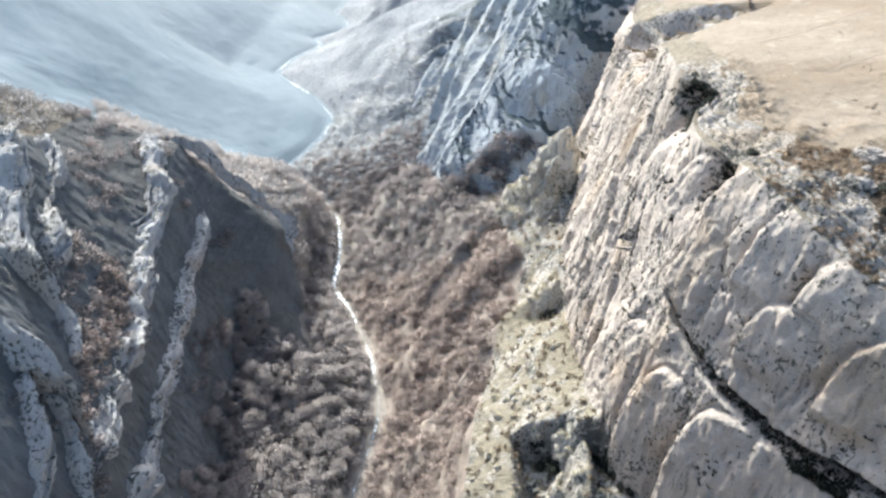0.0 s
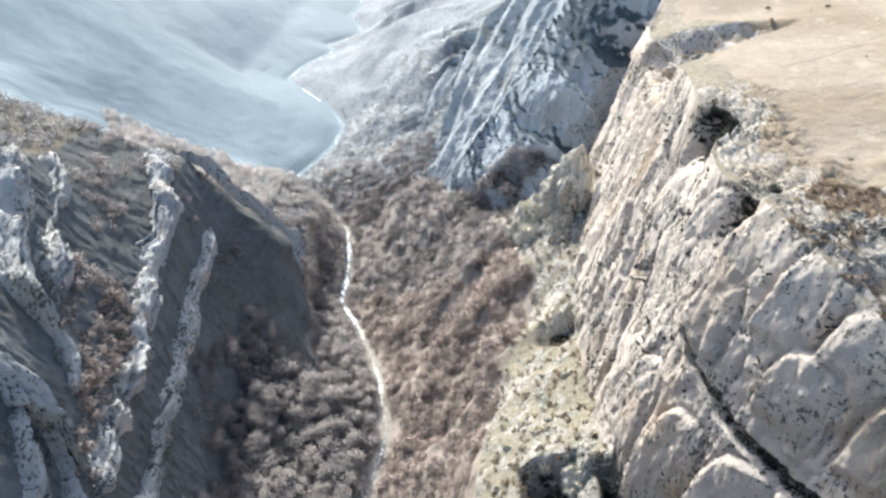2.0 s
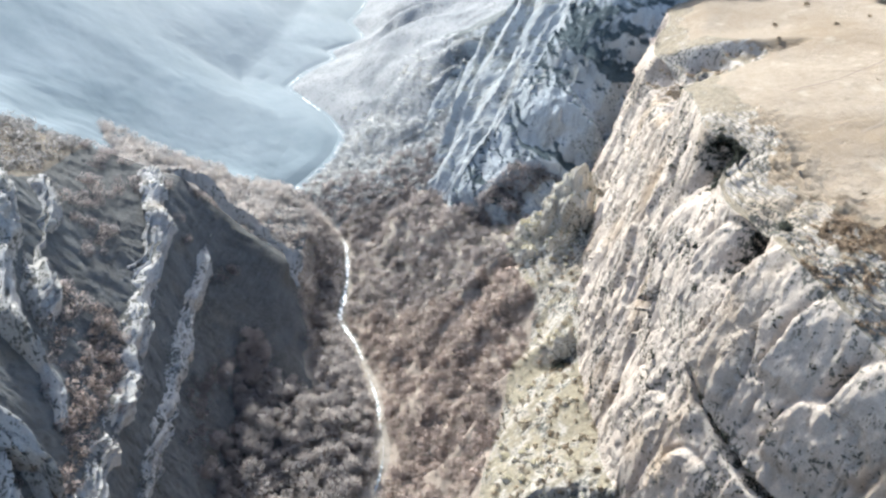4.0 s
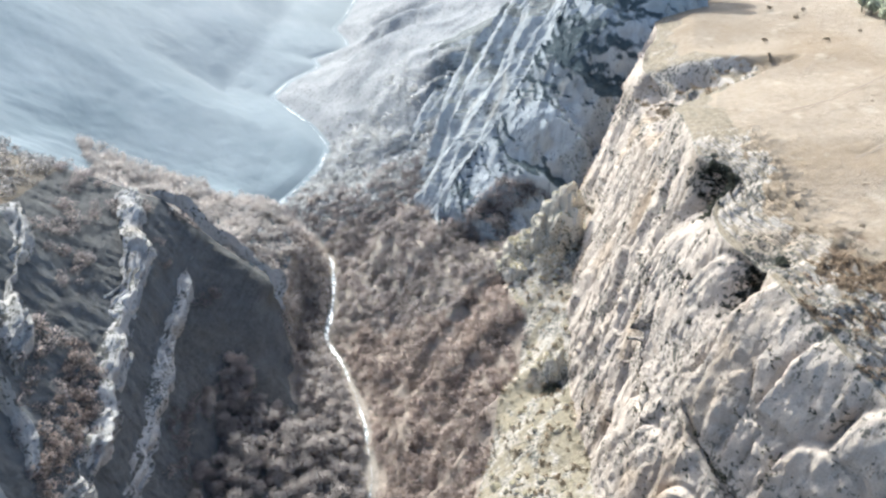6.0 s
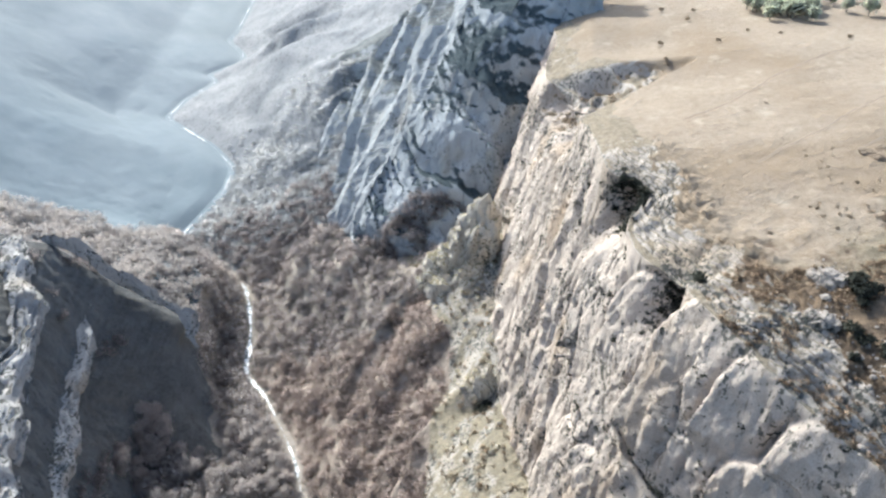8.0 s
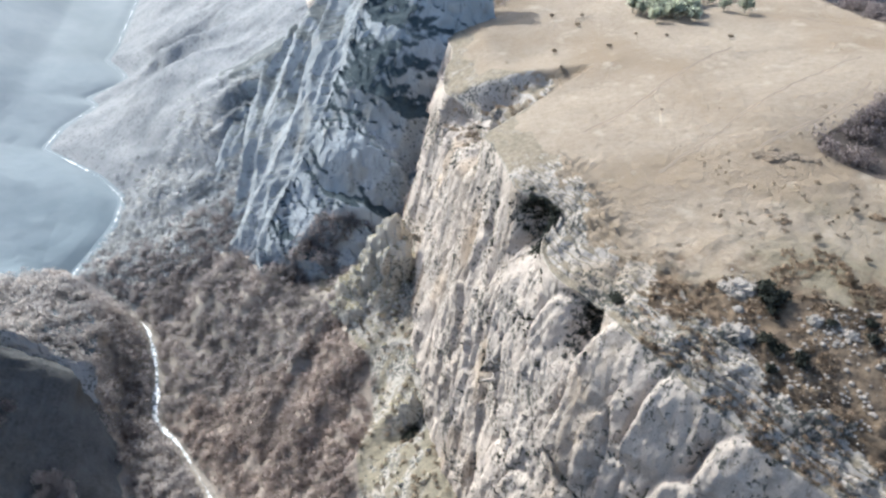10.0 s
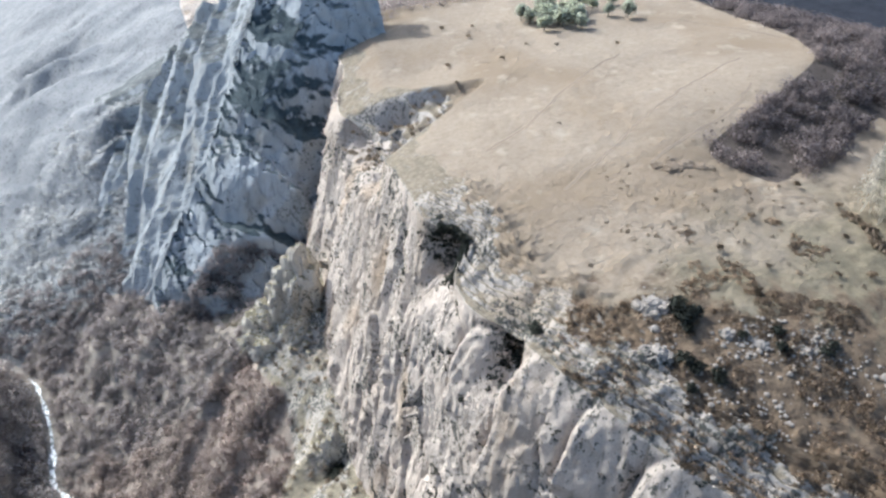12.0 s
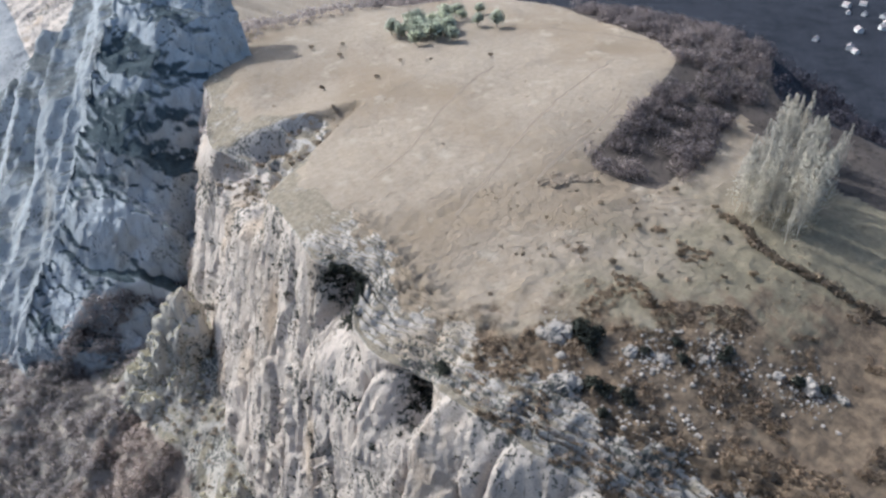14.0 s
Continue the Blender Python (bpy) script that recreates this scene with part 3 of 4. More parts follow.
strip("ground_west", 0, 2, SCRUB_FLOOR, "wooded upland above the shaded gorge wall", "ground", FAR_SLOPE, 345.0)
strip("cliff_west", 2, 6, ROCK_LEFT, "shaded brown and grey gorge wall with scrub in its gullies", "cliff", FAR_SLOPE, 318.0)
# the fringe carries the wall's shade-dark colour down over the floor
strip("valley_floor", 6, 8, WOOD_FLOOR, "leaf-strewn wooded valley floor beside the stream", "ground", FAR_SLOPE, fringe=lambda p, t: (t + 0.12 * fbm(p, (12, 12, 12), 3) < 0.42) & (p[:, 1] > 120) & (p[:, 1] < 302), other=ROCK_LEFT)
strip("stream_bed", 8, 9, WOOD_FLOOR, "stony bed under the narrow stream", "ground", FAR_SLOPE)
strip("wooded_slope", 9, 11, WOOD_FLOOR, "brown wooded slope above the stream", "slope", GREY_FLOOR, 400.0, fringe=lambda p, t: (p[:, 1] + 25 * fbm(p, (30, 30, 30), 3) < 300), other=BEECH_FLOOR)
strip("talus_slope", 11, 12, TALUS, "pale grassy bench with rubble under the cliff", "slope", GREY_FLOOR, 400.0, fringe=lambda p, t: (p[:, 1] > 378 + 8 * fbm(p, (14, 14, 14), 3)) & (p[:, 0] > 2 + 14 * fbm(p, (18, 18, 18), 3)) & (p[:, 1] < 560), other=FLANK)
strip("cliff_east", 12, 13, ROCK, "sunlit pale limestone cliff with dark cracks and lichen", "cliff")
strip("cliff_shoulder", 13, 14, SHOULDER, "rocky grass shoulder between the cliff edge and the meadow", "cliff", fringe=lambda p, t: t + 0.42 * fbm(p, (9, 9, 9), 4) > np.where(p[:, 1] > 310, 0.62, np.where(p[:, 1] > 196, 0.95, 0.76)))
strip("plateau", 14, 16, MEADOW, "dry straw-coloured meadow on top of the cliff", "meadow")
strip("ground_wood", 16, 17, EDGE_FLOOR, "brown leaf litter under the wood beside the meadow", "ground", fringe=lambda p, t: (p[:, 0] + 9 * fbm(p, (14, 14, 14), 3) < 226 + 0.2 * (p[:, 1] - 150)) & (p[:, 1] < 176 + 0.3 * (p[:, 0] - 170)))
strip("ground_east", 17, 19, EAST_FLOOR, "wooded slope falling away behind the meadow, its shade put into the colour", "ground")


# ---- the arete behind the cliff ----
def arete():
    crest = np.array([(-22, 366, 12), (-10, 371, 36), (2, 374, 57), (14, 376, 76), (25, 378, 93), (36, 380, 109), (45, 382, 126), (56, 387, 147), (70, 395, 170), (88, 406, 194), (116, 424, 222)], float)
    s = np.concatenate([[0], np.cumsum(np.linalg.norm(np.diff(crest, axis=0), axis=1))])
    u = np.linspace(0, s[-1], 270)
    c = np.stack([np.interp(u, s, crest[:, k]) for k in range(3)], 1)
    w = np.linspace(-1, 1, 230)
    width_s = np.interp(c[:, 0], (-22, 0, 33, 60, 110), (16, 34, 56, 66, 80))
    width_n = np.interp(c[:, 0], (-22, 0, 33, 60, 110), (20, 60, 95, 110, 125))
    side_s, side_n = np.array((0.18, -0.98, 0)), np.array((-0.75, 0.65, 0))
    teeth = billow(np.stack([u, 0 * u, 0 * u + 3], 1), (15, 15, 15), 3, 0.6)
    teeth = np.stack([0 * u, 0 * u, 10.0 * (0.4 - teeth)], 1) * np.clip(u / 40, 0, 1)[:, None]
    out = []
    for t in w:
        a = abs(t)
        side, width = (side_s, width_s) if t < 0 else (side_n, width_n)
        drop = 0.55 * a + 1.1 * a ** 4 if t < 0 else 0.92 * a
        out.append(c + teeth * np.exp(-width * a / 9)[:, None] + side * (width * a)[:, None] - np.array((0, 0, 1)) * (width * drop)[:, None])
    q = np.array(out).reshape(-1, 3)
    t, uu = np.repeat(w, len(u)), np.tile(u, len(w))
    away = np.abs(t) * np.where(t < 0, np.tile(width_s, len(w)), np.tile(width_n, len(w)))
    shake = fbm(q, (30, 30, 30), 3)
    ragged = fbm(q + 40, (6, 6, 9), 3)
    # spires and gullies down the sunny flank
    line = np.stack([away - 0.18 * uu + 6 * shake, 0.16 * uu, 0 * uu], 1)
    spires = 19.0 * (0.36 - billow(line, (27, 40, 40), 3, 0.5)) * np.clip(away / 8, 0.25, 1)
    notches = billow(np.stack([uu + 0.5 * away + 4 * shake, 0.1 * away, 0 * uu + 9], 1), (14, 40, 40), 2, 0.5)
    spires = spires + 1.5 * (0.36 - notches)
    # slanting beds across the shaded face
    bed = (0.62 * q[:, 0] + 0.75 * q[:, 2] + 0.3 * q[:, 1] + 9 * shake + 0.6 * ragged) / 29
    saw = bed - np.floor(bed)
    part = 0.3 + np.clip(fbm(q + 20, (34, 34, 34), 2) + 0.55, 0, 1)
    ledges = 7.0 * (np.where(saw < 0.7, saw / 0.7, (1 - saw) / 0.3) - 0.5) * part
    saw2 = 3.2 * bed + 0.4 * ragged
    ledges = (ledges + 1.5 * (saw2 - np.floor(saw2) - 0.5)) * np.clip(away / 7, 0, 1)
    face = ledges + 6.0 * (0.36 - billow(q, (34, 34, 34), 3, 0.5)) + 1.1 * fbm(q, (5, 5, 5), 3)
    push = np.where(t < 0, face, spires + 0.8 * ragged)
    dirs = np.where(t[:, None] < 0, np.array((0.05, -0.65, 0.65)), np.array((-0.45, 0.1, 0.75)))
    q = q + dirs * push[:, None]
    low = np.where((t < -0.5) & (t > -0.95) & (q[:, 2] > 38) & (fbm(q, (22, 22, 22), 2) > -0.35) & (q[:, 2] < 84 + 10 * shake))[0]
    ARETE_FOOT.append(q[low])
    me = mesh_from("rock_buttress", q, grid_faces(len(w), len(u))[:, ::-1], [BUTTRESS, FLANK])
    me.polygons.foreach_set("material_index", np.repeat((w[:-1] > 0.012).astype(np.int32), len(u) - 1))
    ob = new("rock_buttress", me)
    return tagged(ob, "steep pyramid-shaped limestone buttress, half in shade", "cliff", kind="structure")


ARETE_FOOT = []
arete()


# ---- the stream ----
def stream():
    n = Nodes("white_water")
    foam = n.ramp(n.noise(0.4, 6, 0.75), (0.49, 0.0), (0.56, 1.0))
    m = n.done(n.mix(foam, (0.16, 0.18, 0.17), (0.80, 0.81, 0.81)), 0.3, n.noise(1.2, 4, 0.6), 0.6, 0.3, 0.5)
    (xl, zl), (xr, zr) = line_at("river_left", YS), line_at("river_right", YS)
    mid, z = (xl + xr) / 2, (zl + zr) / 2 + 0.35
    p = np.stack([mid, YS, z], 1)[(YS > 30) & (YS < 1000)]
    far = smooth(p[:, 1], 400, 450)
    rapid = smooth(p[:, 1], 285, 300) * smooth(p[:, 1], 385, 372)
    wide = np.clip(0.1 + 0.45 * rapid + (0.7 + 0.6 * rapid) * fbm(p, (17, 17, 17), 4, 0.6) + far * (0.7 * fbm(p, (34, 34, 34), 2) - 0.1), 0.06, 1.8 - 0.9 * far)
    tang = np.gradient(p, axis=0)
    tang /= np.linalg.norm(tang, axis=1)[:, None]
    side = np.stack([tang[:, 1], -tang[:, 0], 0 * tang[:, 0]], 1)
    rows = np.array([p + side * (wide * k)[:, None] for k in (-1, -0.5, 0, 0.5, 1)])
    ob = new("stream", mesh_from("stream", rows.reshape(-1, 3), grid_faces(5, len(p))[:, ::-1], [m]))
    return tagged(ob, "narrow white-water stream winding down the gorge", "stream", kind="structure")


stream()


# ---- pale rock fins on the shaded wall ----
def fin(points, wide, high, seed):
    pts = np.array(points, float)
    seg = np.concatenate([[0], np.cumsum(np.linalg.norm(np.diff(pts, axis=0), axis=1))])
    u = np.linspace(0, seg[-1], int(seg[-1] / 0.8))
    c = np.stack([np.interp(u, seg, pts[:, k]) for k in range(3)], 1)
    c = c + 3.4 * np.stack([fbm(c + seed, (16, 16, 16), 3), 0 * u, 0.6 * fbm(c + seed + 50, (12, 12, 12), 3)], 1)
    out, up = np.array((0.72, 0.05, 0.69)), np.array((-0.69, 0.0, 0.72))
    taper = np.clip(np.minimum(u, u[-1] - u) / 14, 0.15, 1) * (1 + 0.35 * fbm(c + seed + 9, (20, 20, 20), 2))
    rows = []
    for t in np.linspace(-1, 1, 30):
        rise = 0.85 * high * (1 - abs(t) ** 1.8) - 1.3
        rows.append(c + out * (rise * taper)[:, None] + up * (1.2 * t * wide * taper)[:, None])
    q = np.array(rows).reshape(-1, 3)
    uu, tt = np.tile(u, 30), np.repeat(np.linspace(-1, 1, 30), len(u))
    ragged = fbm(q + seed, (6, 6, 6), 3)
    push = 1.7 * facets(uu / 26 + 0.4 * ragged, tt * wide / 2.2 + 0.5 * ragged, seed, 0.4) + 0.8 * facets(uu / 9 + 0.4 * ragged, tt * wide / 1.1 + 0.4 * ragged, seed + 5) + 2.2 * fbm(q + seed, (22, 22, 22), 2) + 0.25 * fbm(q, (2, 2, 2), 3)
    q = q + out * push[:, None]
    ob = new("rock_fin", mesh_from("rock_fin", q, grid_faces(30, len(u))[:, ::-1], [FIN]))
    return tagged(ob, "pale jagged limestone fin running down the shaded wall", "rock fin", "fins on the gorge wall", "structure")


fin([(-139, 303, 102), (-128, 280, 101), (-121, 260, 98), (-116, 228, 90), (-109, 190, 84), (-102, 153, 83), (-99, 120, 84)], 5.5, 5.5, 3)
fin([(-112, 286, 74), (-113, 256, 64), (-108, 225, 60), (-105, 196, 58), (-98, 153, 57), (-92, 120, 58)], 5.0, 6.5, 11)
fin([(-155, 249, 124), (-148, 232, 121), (-140, 212, 117), (-130, 187, 115), (-124, 172, 103)], 6.0, 9.0, 19)
fin([(-154, 225, 143), (-140, 195, 134), (-124, 166, 122), (-118, 160, 100), (-110, 150, 86)], 8.5, 11.0, 27)
fin([(-124, 140, 132), (-111, 132, 117), (-107, 129, 107), (-104, 131, 92), (-100, 132, 80)], 8.5, 10.5, 35)
fin([(-132, 303, 100), (-118, 302, 88), (-104, 301, 77), (-95, 300, 69), (-87, 299, 61), (-79, 296, 54), (-74, 290, 42)], 3.0, 6.0, 43)

fin([(-130, 172, 127), (-124, 168, 118), (-116, 162, 107), (-110, 153, 100), (-106, 146, 94)], 3.6, 7.0, 51)
fin([(-117, 143, 119), (-110, 134, 110), (-104, 129, 98), (-99, 123, 90), (-96, 115, 82), (-93, 106, 76)], 5.0, 7.0, 59)
fin([(-114, 139, 117), (-109, 127, 111), (-104, 117, 102), (-100, 108, 96), (-98, 100, 92)], 4.4, 6.5, 67)


# ---- plants ----
def bark(name, colour, spread):
    n = Nodes(name)
    r = n.t.nodes.new("ShaderNodeNewGeometry").outputs["Random Per Island"]
    col = n.ramp(r, (0.0, tuple(c * (1 - spread) for c in colour)), (1.0, tuple(min(1, c * (1 + spread)) for c in colour)))
    big = n.ramp(n.noise(0.05, 4, 0.6), (0.35, (0.72, 0.73, 0.75)), (0.65, (1.25, 1.22, 1.18)))
    col = n.mix(1.0, col, big, "MULTIPLY")
    m = n.done(col, 0.95, None, spec=0.05)
    through_ = n.t.nodes.new("ShaderNodeBsdfTranslucent")
    n.link(col, through_.inputs[0])
    both = n.t.nodes.new("ShaderNodeMixShader")
    both.inputs[0].default_value = 0.45
    n.link(n.bsdf.outputs[0], both.inputs[1])
    n.link(through_.outputs[0], both.inputs[2])
    n.link(both.outputs[0], n.t.nodes["Material Output"].inputs[0])
    return m


TWIG = bark("bare_twigs", (0.57, 0.515, 0.485), 0.12)
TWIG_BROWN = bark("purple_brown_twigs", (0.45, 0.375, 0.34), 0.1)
TWIG_HILL = bark("hill_twigs", (0.58, 0.535, 0.505), 0.12)
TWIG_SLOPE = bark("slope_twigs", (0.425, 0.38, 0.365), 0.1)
TWIG_UPLAND = bark("upland_twigs", (0.36, 0.345, 0.335), 0.15)
# twigs paled to carry the haze over the far woods
TWIG_FAR = bark("hazed_far_twigs", (0.63, 0.64, 0.635), 0.08)
TWIG_EDGE = bark("edge_twigs", (0.29, 0.245, 0.235), 0.3)
# twigs coloured dark to carry the east slope's shade
TWIG_EAST = bark("shade_toned_twigs", (0.10, 0.092, 0.108), 0.4)
# darker copy of the twigs, with gully and ledge shade in the colour
TWIG_DARK = bark("shaded_twigs", (0.42, 0.37, 0.355), 0.25)
BIRCH = bark("pale_birch_twigs", (0.62, 0.585, 0.50), 0.2)
TRUNK = bark("grey_bark", (0.22, 0.20, 0.18), 0.2)
NEEDLES = bark("pine_needles", (0.60, 0.63, 0.48), 0.35)
HEATH = bark("rusty_heath", (0.36, 0.275, 0.195), 0.3)
SCRUB = bark("dry_scrub", (0.32, 0.255, 0.185), 0.35)


def rounded(me, centre_of):
    """Shade the sprays of a crown as the outside of one round mass."""
    me.normals_split_custom_set_from_vertices(centre_of)
    return me


def tufts(gen, count, centre, radii, size, hollow=0.55, flat=0.0):
    """Small three-cornered sprays scattered through a crown with an uneven outline."""
    d = gen.normal(size=(count, 3))
    d /= np.linalg.norm(d, axis=1)[:, None]
    lump = 1 + 0.28 * np.sin(d @ gen.normal(size=3) * 4 + gen.uniform(0, 6)) + 0.18 * np.sin(d @ gen.normal(size=3) * 7)
    r = (hollow + (1 - hollow) * gen.random(count) ** 0.6) * lump
    c = np.array(centre) + d * r[:, None] * np.array(radii)
    a = gen.normal(size=(count, 3))
    b = gen.normal(size=(count, 3))
    a = a / np.linalg.norm(a, axis=1)[:, None]
    b = b - a * (a * b).sum(1)[:, None]
    b = b / np.linalg.norm(b, axis=1)[:, None]
    sz = size * gen.uniform(0.6, 1.3, count)[:, None]
    v = np.stack([c + a * sz, c - a * sz * 0.6 + b * sz * 0.7, c - a * sz * 0.6 - b * sz * 0.7], 1).reshape(-1, 3)
    return v, np.arange(count * 3).reshape(-1, 3)


def limb(gen, a, b, ra, rb):
    a, b = np.array(a, float), np.array(b, float)
    ax = (b - a) / np.linalg.norm(b - a)
    s = np.cross(ax, (0.3, 0.9, 0.2))
    s /= np.linalg.norm(s)
    t = np.cross(ax, s)
    mid = (a + b) / 2 + gen.normal(size=3) * 0.05 * np.linalg.norm(b - a)
    v = []
    for c, r in ((a, ra), (mid, (ra + rb) / 2), (b, rb)):
        for k in range(5):
            v.append(c + r * (math.cos(k * 1.2566) * s + math.sin(k * 1.2566) * t))
    f = [(j * 5 + k, j * 5 + (k + 1) % 5, j * 5 + 5 + (k + 1) % 5, j * 5 + 5 + k) for j in range(2) for k in range(5)]
    return np.array(v), np.array(f)


def joined(parts):
    vs, fs, n = [], [], 0
    for v, f in parts:
        vs.append(v)
        fs.append(f + n)
        n += len(v)
    return np.concatenate(vs), np.concatenate(fs)


def tree(name, seed, high, radius, leaf, wood, label, category, count=260, size=0.55, conifer=False, middle=0.6, stem=0.035):
    gen = np.random.default_rng(seed)
    ob = new(name)
    parts = [limb(gen, (0, 0, -0.6), (gen.normal() * 0.3, gen.normal() * 0.3, high * (0.9 if conifer else 0.55)), stem * high, 0.35 * stem * high)]
    for k in range(5):
        ang, z0 = k * 1.2566 + gen.uniform(-0.4, 0.4), high * gen.uniform(0.28, 0.5)
        parts.append(limb(gen, (0, 0, z0), (math.cos(ang) * radius * 0.7, math.sin(ang) * radius * 0.7, high * gen.uniform(0.6, 0.85)), 0.43 * stem * high, 0.15 * stem * high))
    v, f = joined(parts)
    trunk = new("trunk", mesh_from("trunk", v, f, [wood]))
    if conifer:
        bits = []
        for k in range(8):
            t = k / 7
            bits.append(tufts(gen, count // 8, (gen.normal() * 0.2, gen.normal() * 0.2, high * (0.2 + 0.76 * t)), (radius * (1.02 - 0.9 * t), radius * (1.02 - 0.9 * t), high * 0.07), size, 0.2))
        v, f = joined(bits)
    else:
        bits = []
        for k in range(7):
            d = gen.normal(size=3)
            d[2] = abs(d[2]) * 0.8 - 0.15
            d = d / np.linalg.norm(d)
            bits.append(tufts(gen, count // 7, np.array((0, 0, high * middle)) + d * np.array((radius * 0.5, radius * 0.5, high * 0.22)), (radius * 0.55, radius * 0.55, high * 0.24), size, 0.35))
        v, f = joined(bits)
    me = mesh_from("crown", v, f, [leaf])
    way = v - np.array((0, 0, high * 0.25))
    crown = new("crown", rounded(me, way / np.linalg.norm(way, axis=1)[:, None]))
    trunk.parent = crown.parent = ob
    return tagged(ob, label, category)


def spots(gen, count, first, last, lo, hi, keep=None):
    """Random places on the bands from line first to line last, even by area."""
    a = LAND[SPAN[first]:SPAN[last] + 1]
    rows = np.where((YS >= lo) & (YS <= hi))[0]
    a = a[:, rows[0]:rows[-1] + 1]
    e1, e2 = a[1:, :-1] - a[:-1, :-1], a[:-1, 1:] - a[:-1, :-1]
    flat = np.abs(np.cross(e1, e2)[..., 2])
    pr = flat.ravel() / flat.sum()
    idx = gen.choice(len(pr), count, p=pr)
    i, j = idx // flat.shape[1], idx % flat.shape[1]
    u, v = gen.random(count)[:, None], gen.random(count)[:, None]
    p = a[i, j] + e1[i, j] * u + e2[i, j] * v
    if keep is not None:
        p = p[keep(p)]
    return p


def off_stream(p):
    return np.abs(p[:, 0] - np.interp(p[:, 1], YS, LAND[SPAN[8] + 2, :, 0])) > 3.0


def woodland(name, places, gen, radius, tall, count, size, material, label, category="woodland"):
    allv, ways = [], []
    for p in places:
        r = radius * gen.uniform(0.6, 1.35)
        h = r * tall * gen.uniform(0.8, 1.2)
        c = np.array((p[0], p[1], p[2] + h * 0.5))
        v, f = tufts(gen, count, c, (r, r, h * 0.5), size * r / radius, 0.6)
        allv.append(v)
        ways.append((v - c) / (r, r, h * 0.5) + (0, 0, 0.7))
    v, way = np.concatenate(allv), np.concatenate(ways)
    f = np.arange(len(v)).reshape(-1, 3)
    me = mesh_from(name, v, f, [material])
    ob = new(name, rounded(me, way / np.linalg.norm(way, axis=1)[:, None]))
    return tagged(ob, label, category, kind="stuff")


FINS = np.array([(-139, 303), (-121, 260), (-116, 228), (-109, 190), (-102, 153), (-112, 286), (-113, 256), (-105, 196), (-98, 153), (-152, 245), (-140, 212), (-130, 187), (-140, 195), (-124, 166), (-111, 132), (-118, 245), (-112, 210), (-109, 225), (-101, 170), (-105, 172)], float)


def off_fins(p):
    return np.min(np.hypot(p[:, None, 0] - FINS[None, :, 0], (p[:, None, 1] - FINS[None, :, 1]) * 0.45), axis=1) > 6.0


def below_bench(p):
    x = np.interp(p[:, 1], YS, LAND[SPAN[11], :, 0])
    return off_stream(p) & (p[:, 0] < x + 4 * fbm(p, (12, 12, 12), 3) - 3)


gen = np.random.default_rng(21)
# nearest grove: each tree a thing
protos = [tree("bare_tree", 100 + k, 7.5 + 0.6 * k, 3.2 + 0.25 * k, TWIG, TRUNK, "bare grey-brown deciduous tree standing in the gorge grove", "tree", 900, 0.3) for k in range(5)]
def open_floor(p):
    """Away from the stream and clear of the bare foot of the shaded wall."""
    bank = np.interp(p[:, 1], YS, LAND[SPAN[7], :, 0])
    edge = np.interp(p[:, 0], (-114, -95, -71, -56), (281, 260, 247, 236)) + 5 * fbm(p, (14, 14, 14), 2)
    return off_stream(p) & ((p[:, 1] < edge) | (p[:, 1] > 302) | (p[:, 0] > bank - 5)) & ((p[:, 2] < 42) | (p[:, 1] > 302))


grove = spots(gen, 1500, 5, 8, 150, 270, open_floor)
foot = np.interp(grove[:, 1], YS, LAND[SPAN[6], :, 0])
grove = grove[(grove[:, 0] < -30) & (grove[:, 0] > foot - 6)][:360]
for k, p in enumerate(grove):
    sc = gen.uniform(0.7, 1.15)
    m = Matrix.Translation(p) @ Matrix.Rotation(gen.uniform(0, 6.28), 4, "Z") @ Matrix.Scale(sc, 4)
    if k < 5:
        ob = protos[k]
        ob.matrix_basis = m
    else:
        ob = copy_thing(protos[k % 5], m)
        ob.matrix_basis = m
    tagged(ob, group="trees of the near grove")

woodland("valley_wood", spots(gen, 1300, 6, 8, 100, 425, open_floor), gen, 3.0, 1.8, 170, 0.38, TWIG, "dense bare grey-brown wood along the stream")
slope = spots(gen, 5600, 9, 12, 90, 445, lambda p: below_bench(p) & (p[:, 1] < 395 + 50 * gen.random(len(p))))
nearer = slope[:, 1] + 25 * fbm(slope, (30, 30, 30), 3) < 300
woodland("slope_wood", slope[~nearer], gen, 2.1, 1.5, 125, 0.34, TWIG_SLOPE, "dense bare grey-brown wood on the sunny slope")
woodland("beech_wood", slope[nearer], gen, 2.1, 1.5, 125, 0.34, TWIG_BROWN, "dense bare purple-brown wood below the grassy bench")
woodland("hill_wood", spots(gen, 1700, 2, 6, 312, 430, lambda p: p[:, 1] < 395 + 45 * gen.random(len(p)) + 30 * fbm(p, (40, 40, 40), 2)), gen, 2.7, 1.5, 105, 0.42, TWIG_HILL, "bare brown wood on the rounded hill behind the wall")
woodland("upland_wood", spots(gen, 1300, 1, 2, 230, 400, lambda p: p[:, 1] < 315 + 50 * gen.random(len(p)) + 30 * fbm(p, (40, 40, 40), 2)), gen, 2.6, 1.4, 60, 0.5, TWIG_UPLAND, "bare brown wood on the upland above the wall")
woodland("hilltop_wood", spots(gen, 9000, 0, 1, 180, 420, lambda p: (p[:, 0] > -430) & (p[:, 1] < 330 + 50 * gen.random(len(p)))), gen, 3.0, 1.3, 50, 0.7, TWIG_UPLAND, "bare brown wood over the top of the upland")
woodland("ledge_wood", spots(gen, 420, 4, 6, 140, 285, lambda p: off_fins(p) & (fbm(p + 33, (26, 26, 26), 2) > 0.08) & (p[:, 0] < -94)), gen, 2.4, 1.3, 150, 0.32, TWIG_DARK, "brown trees on the ledges between the rock fins")
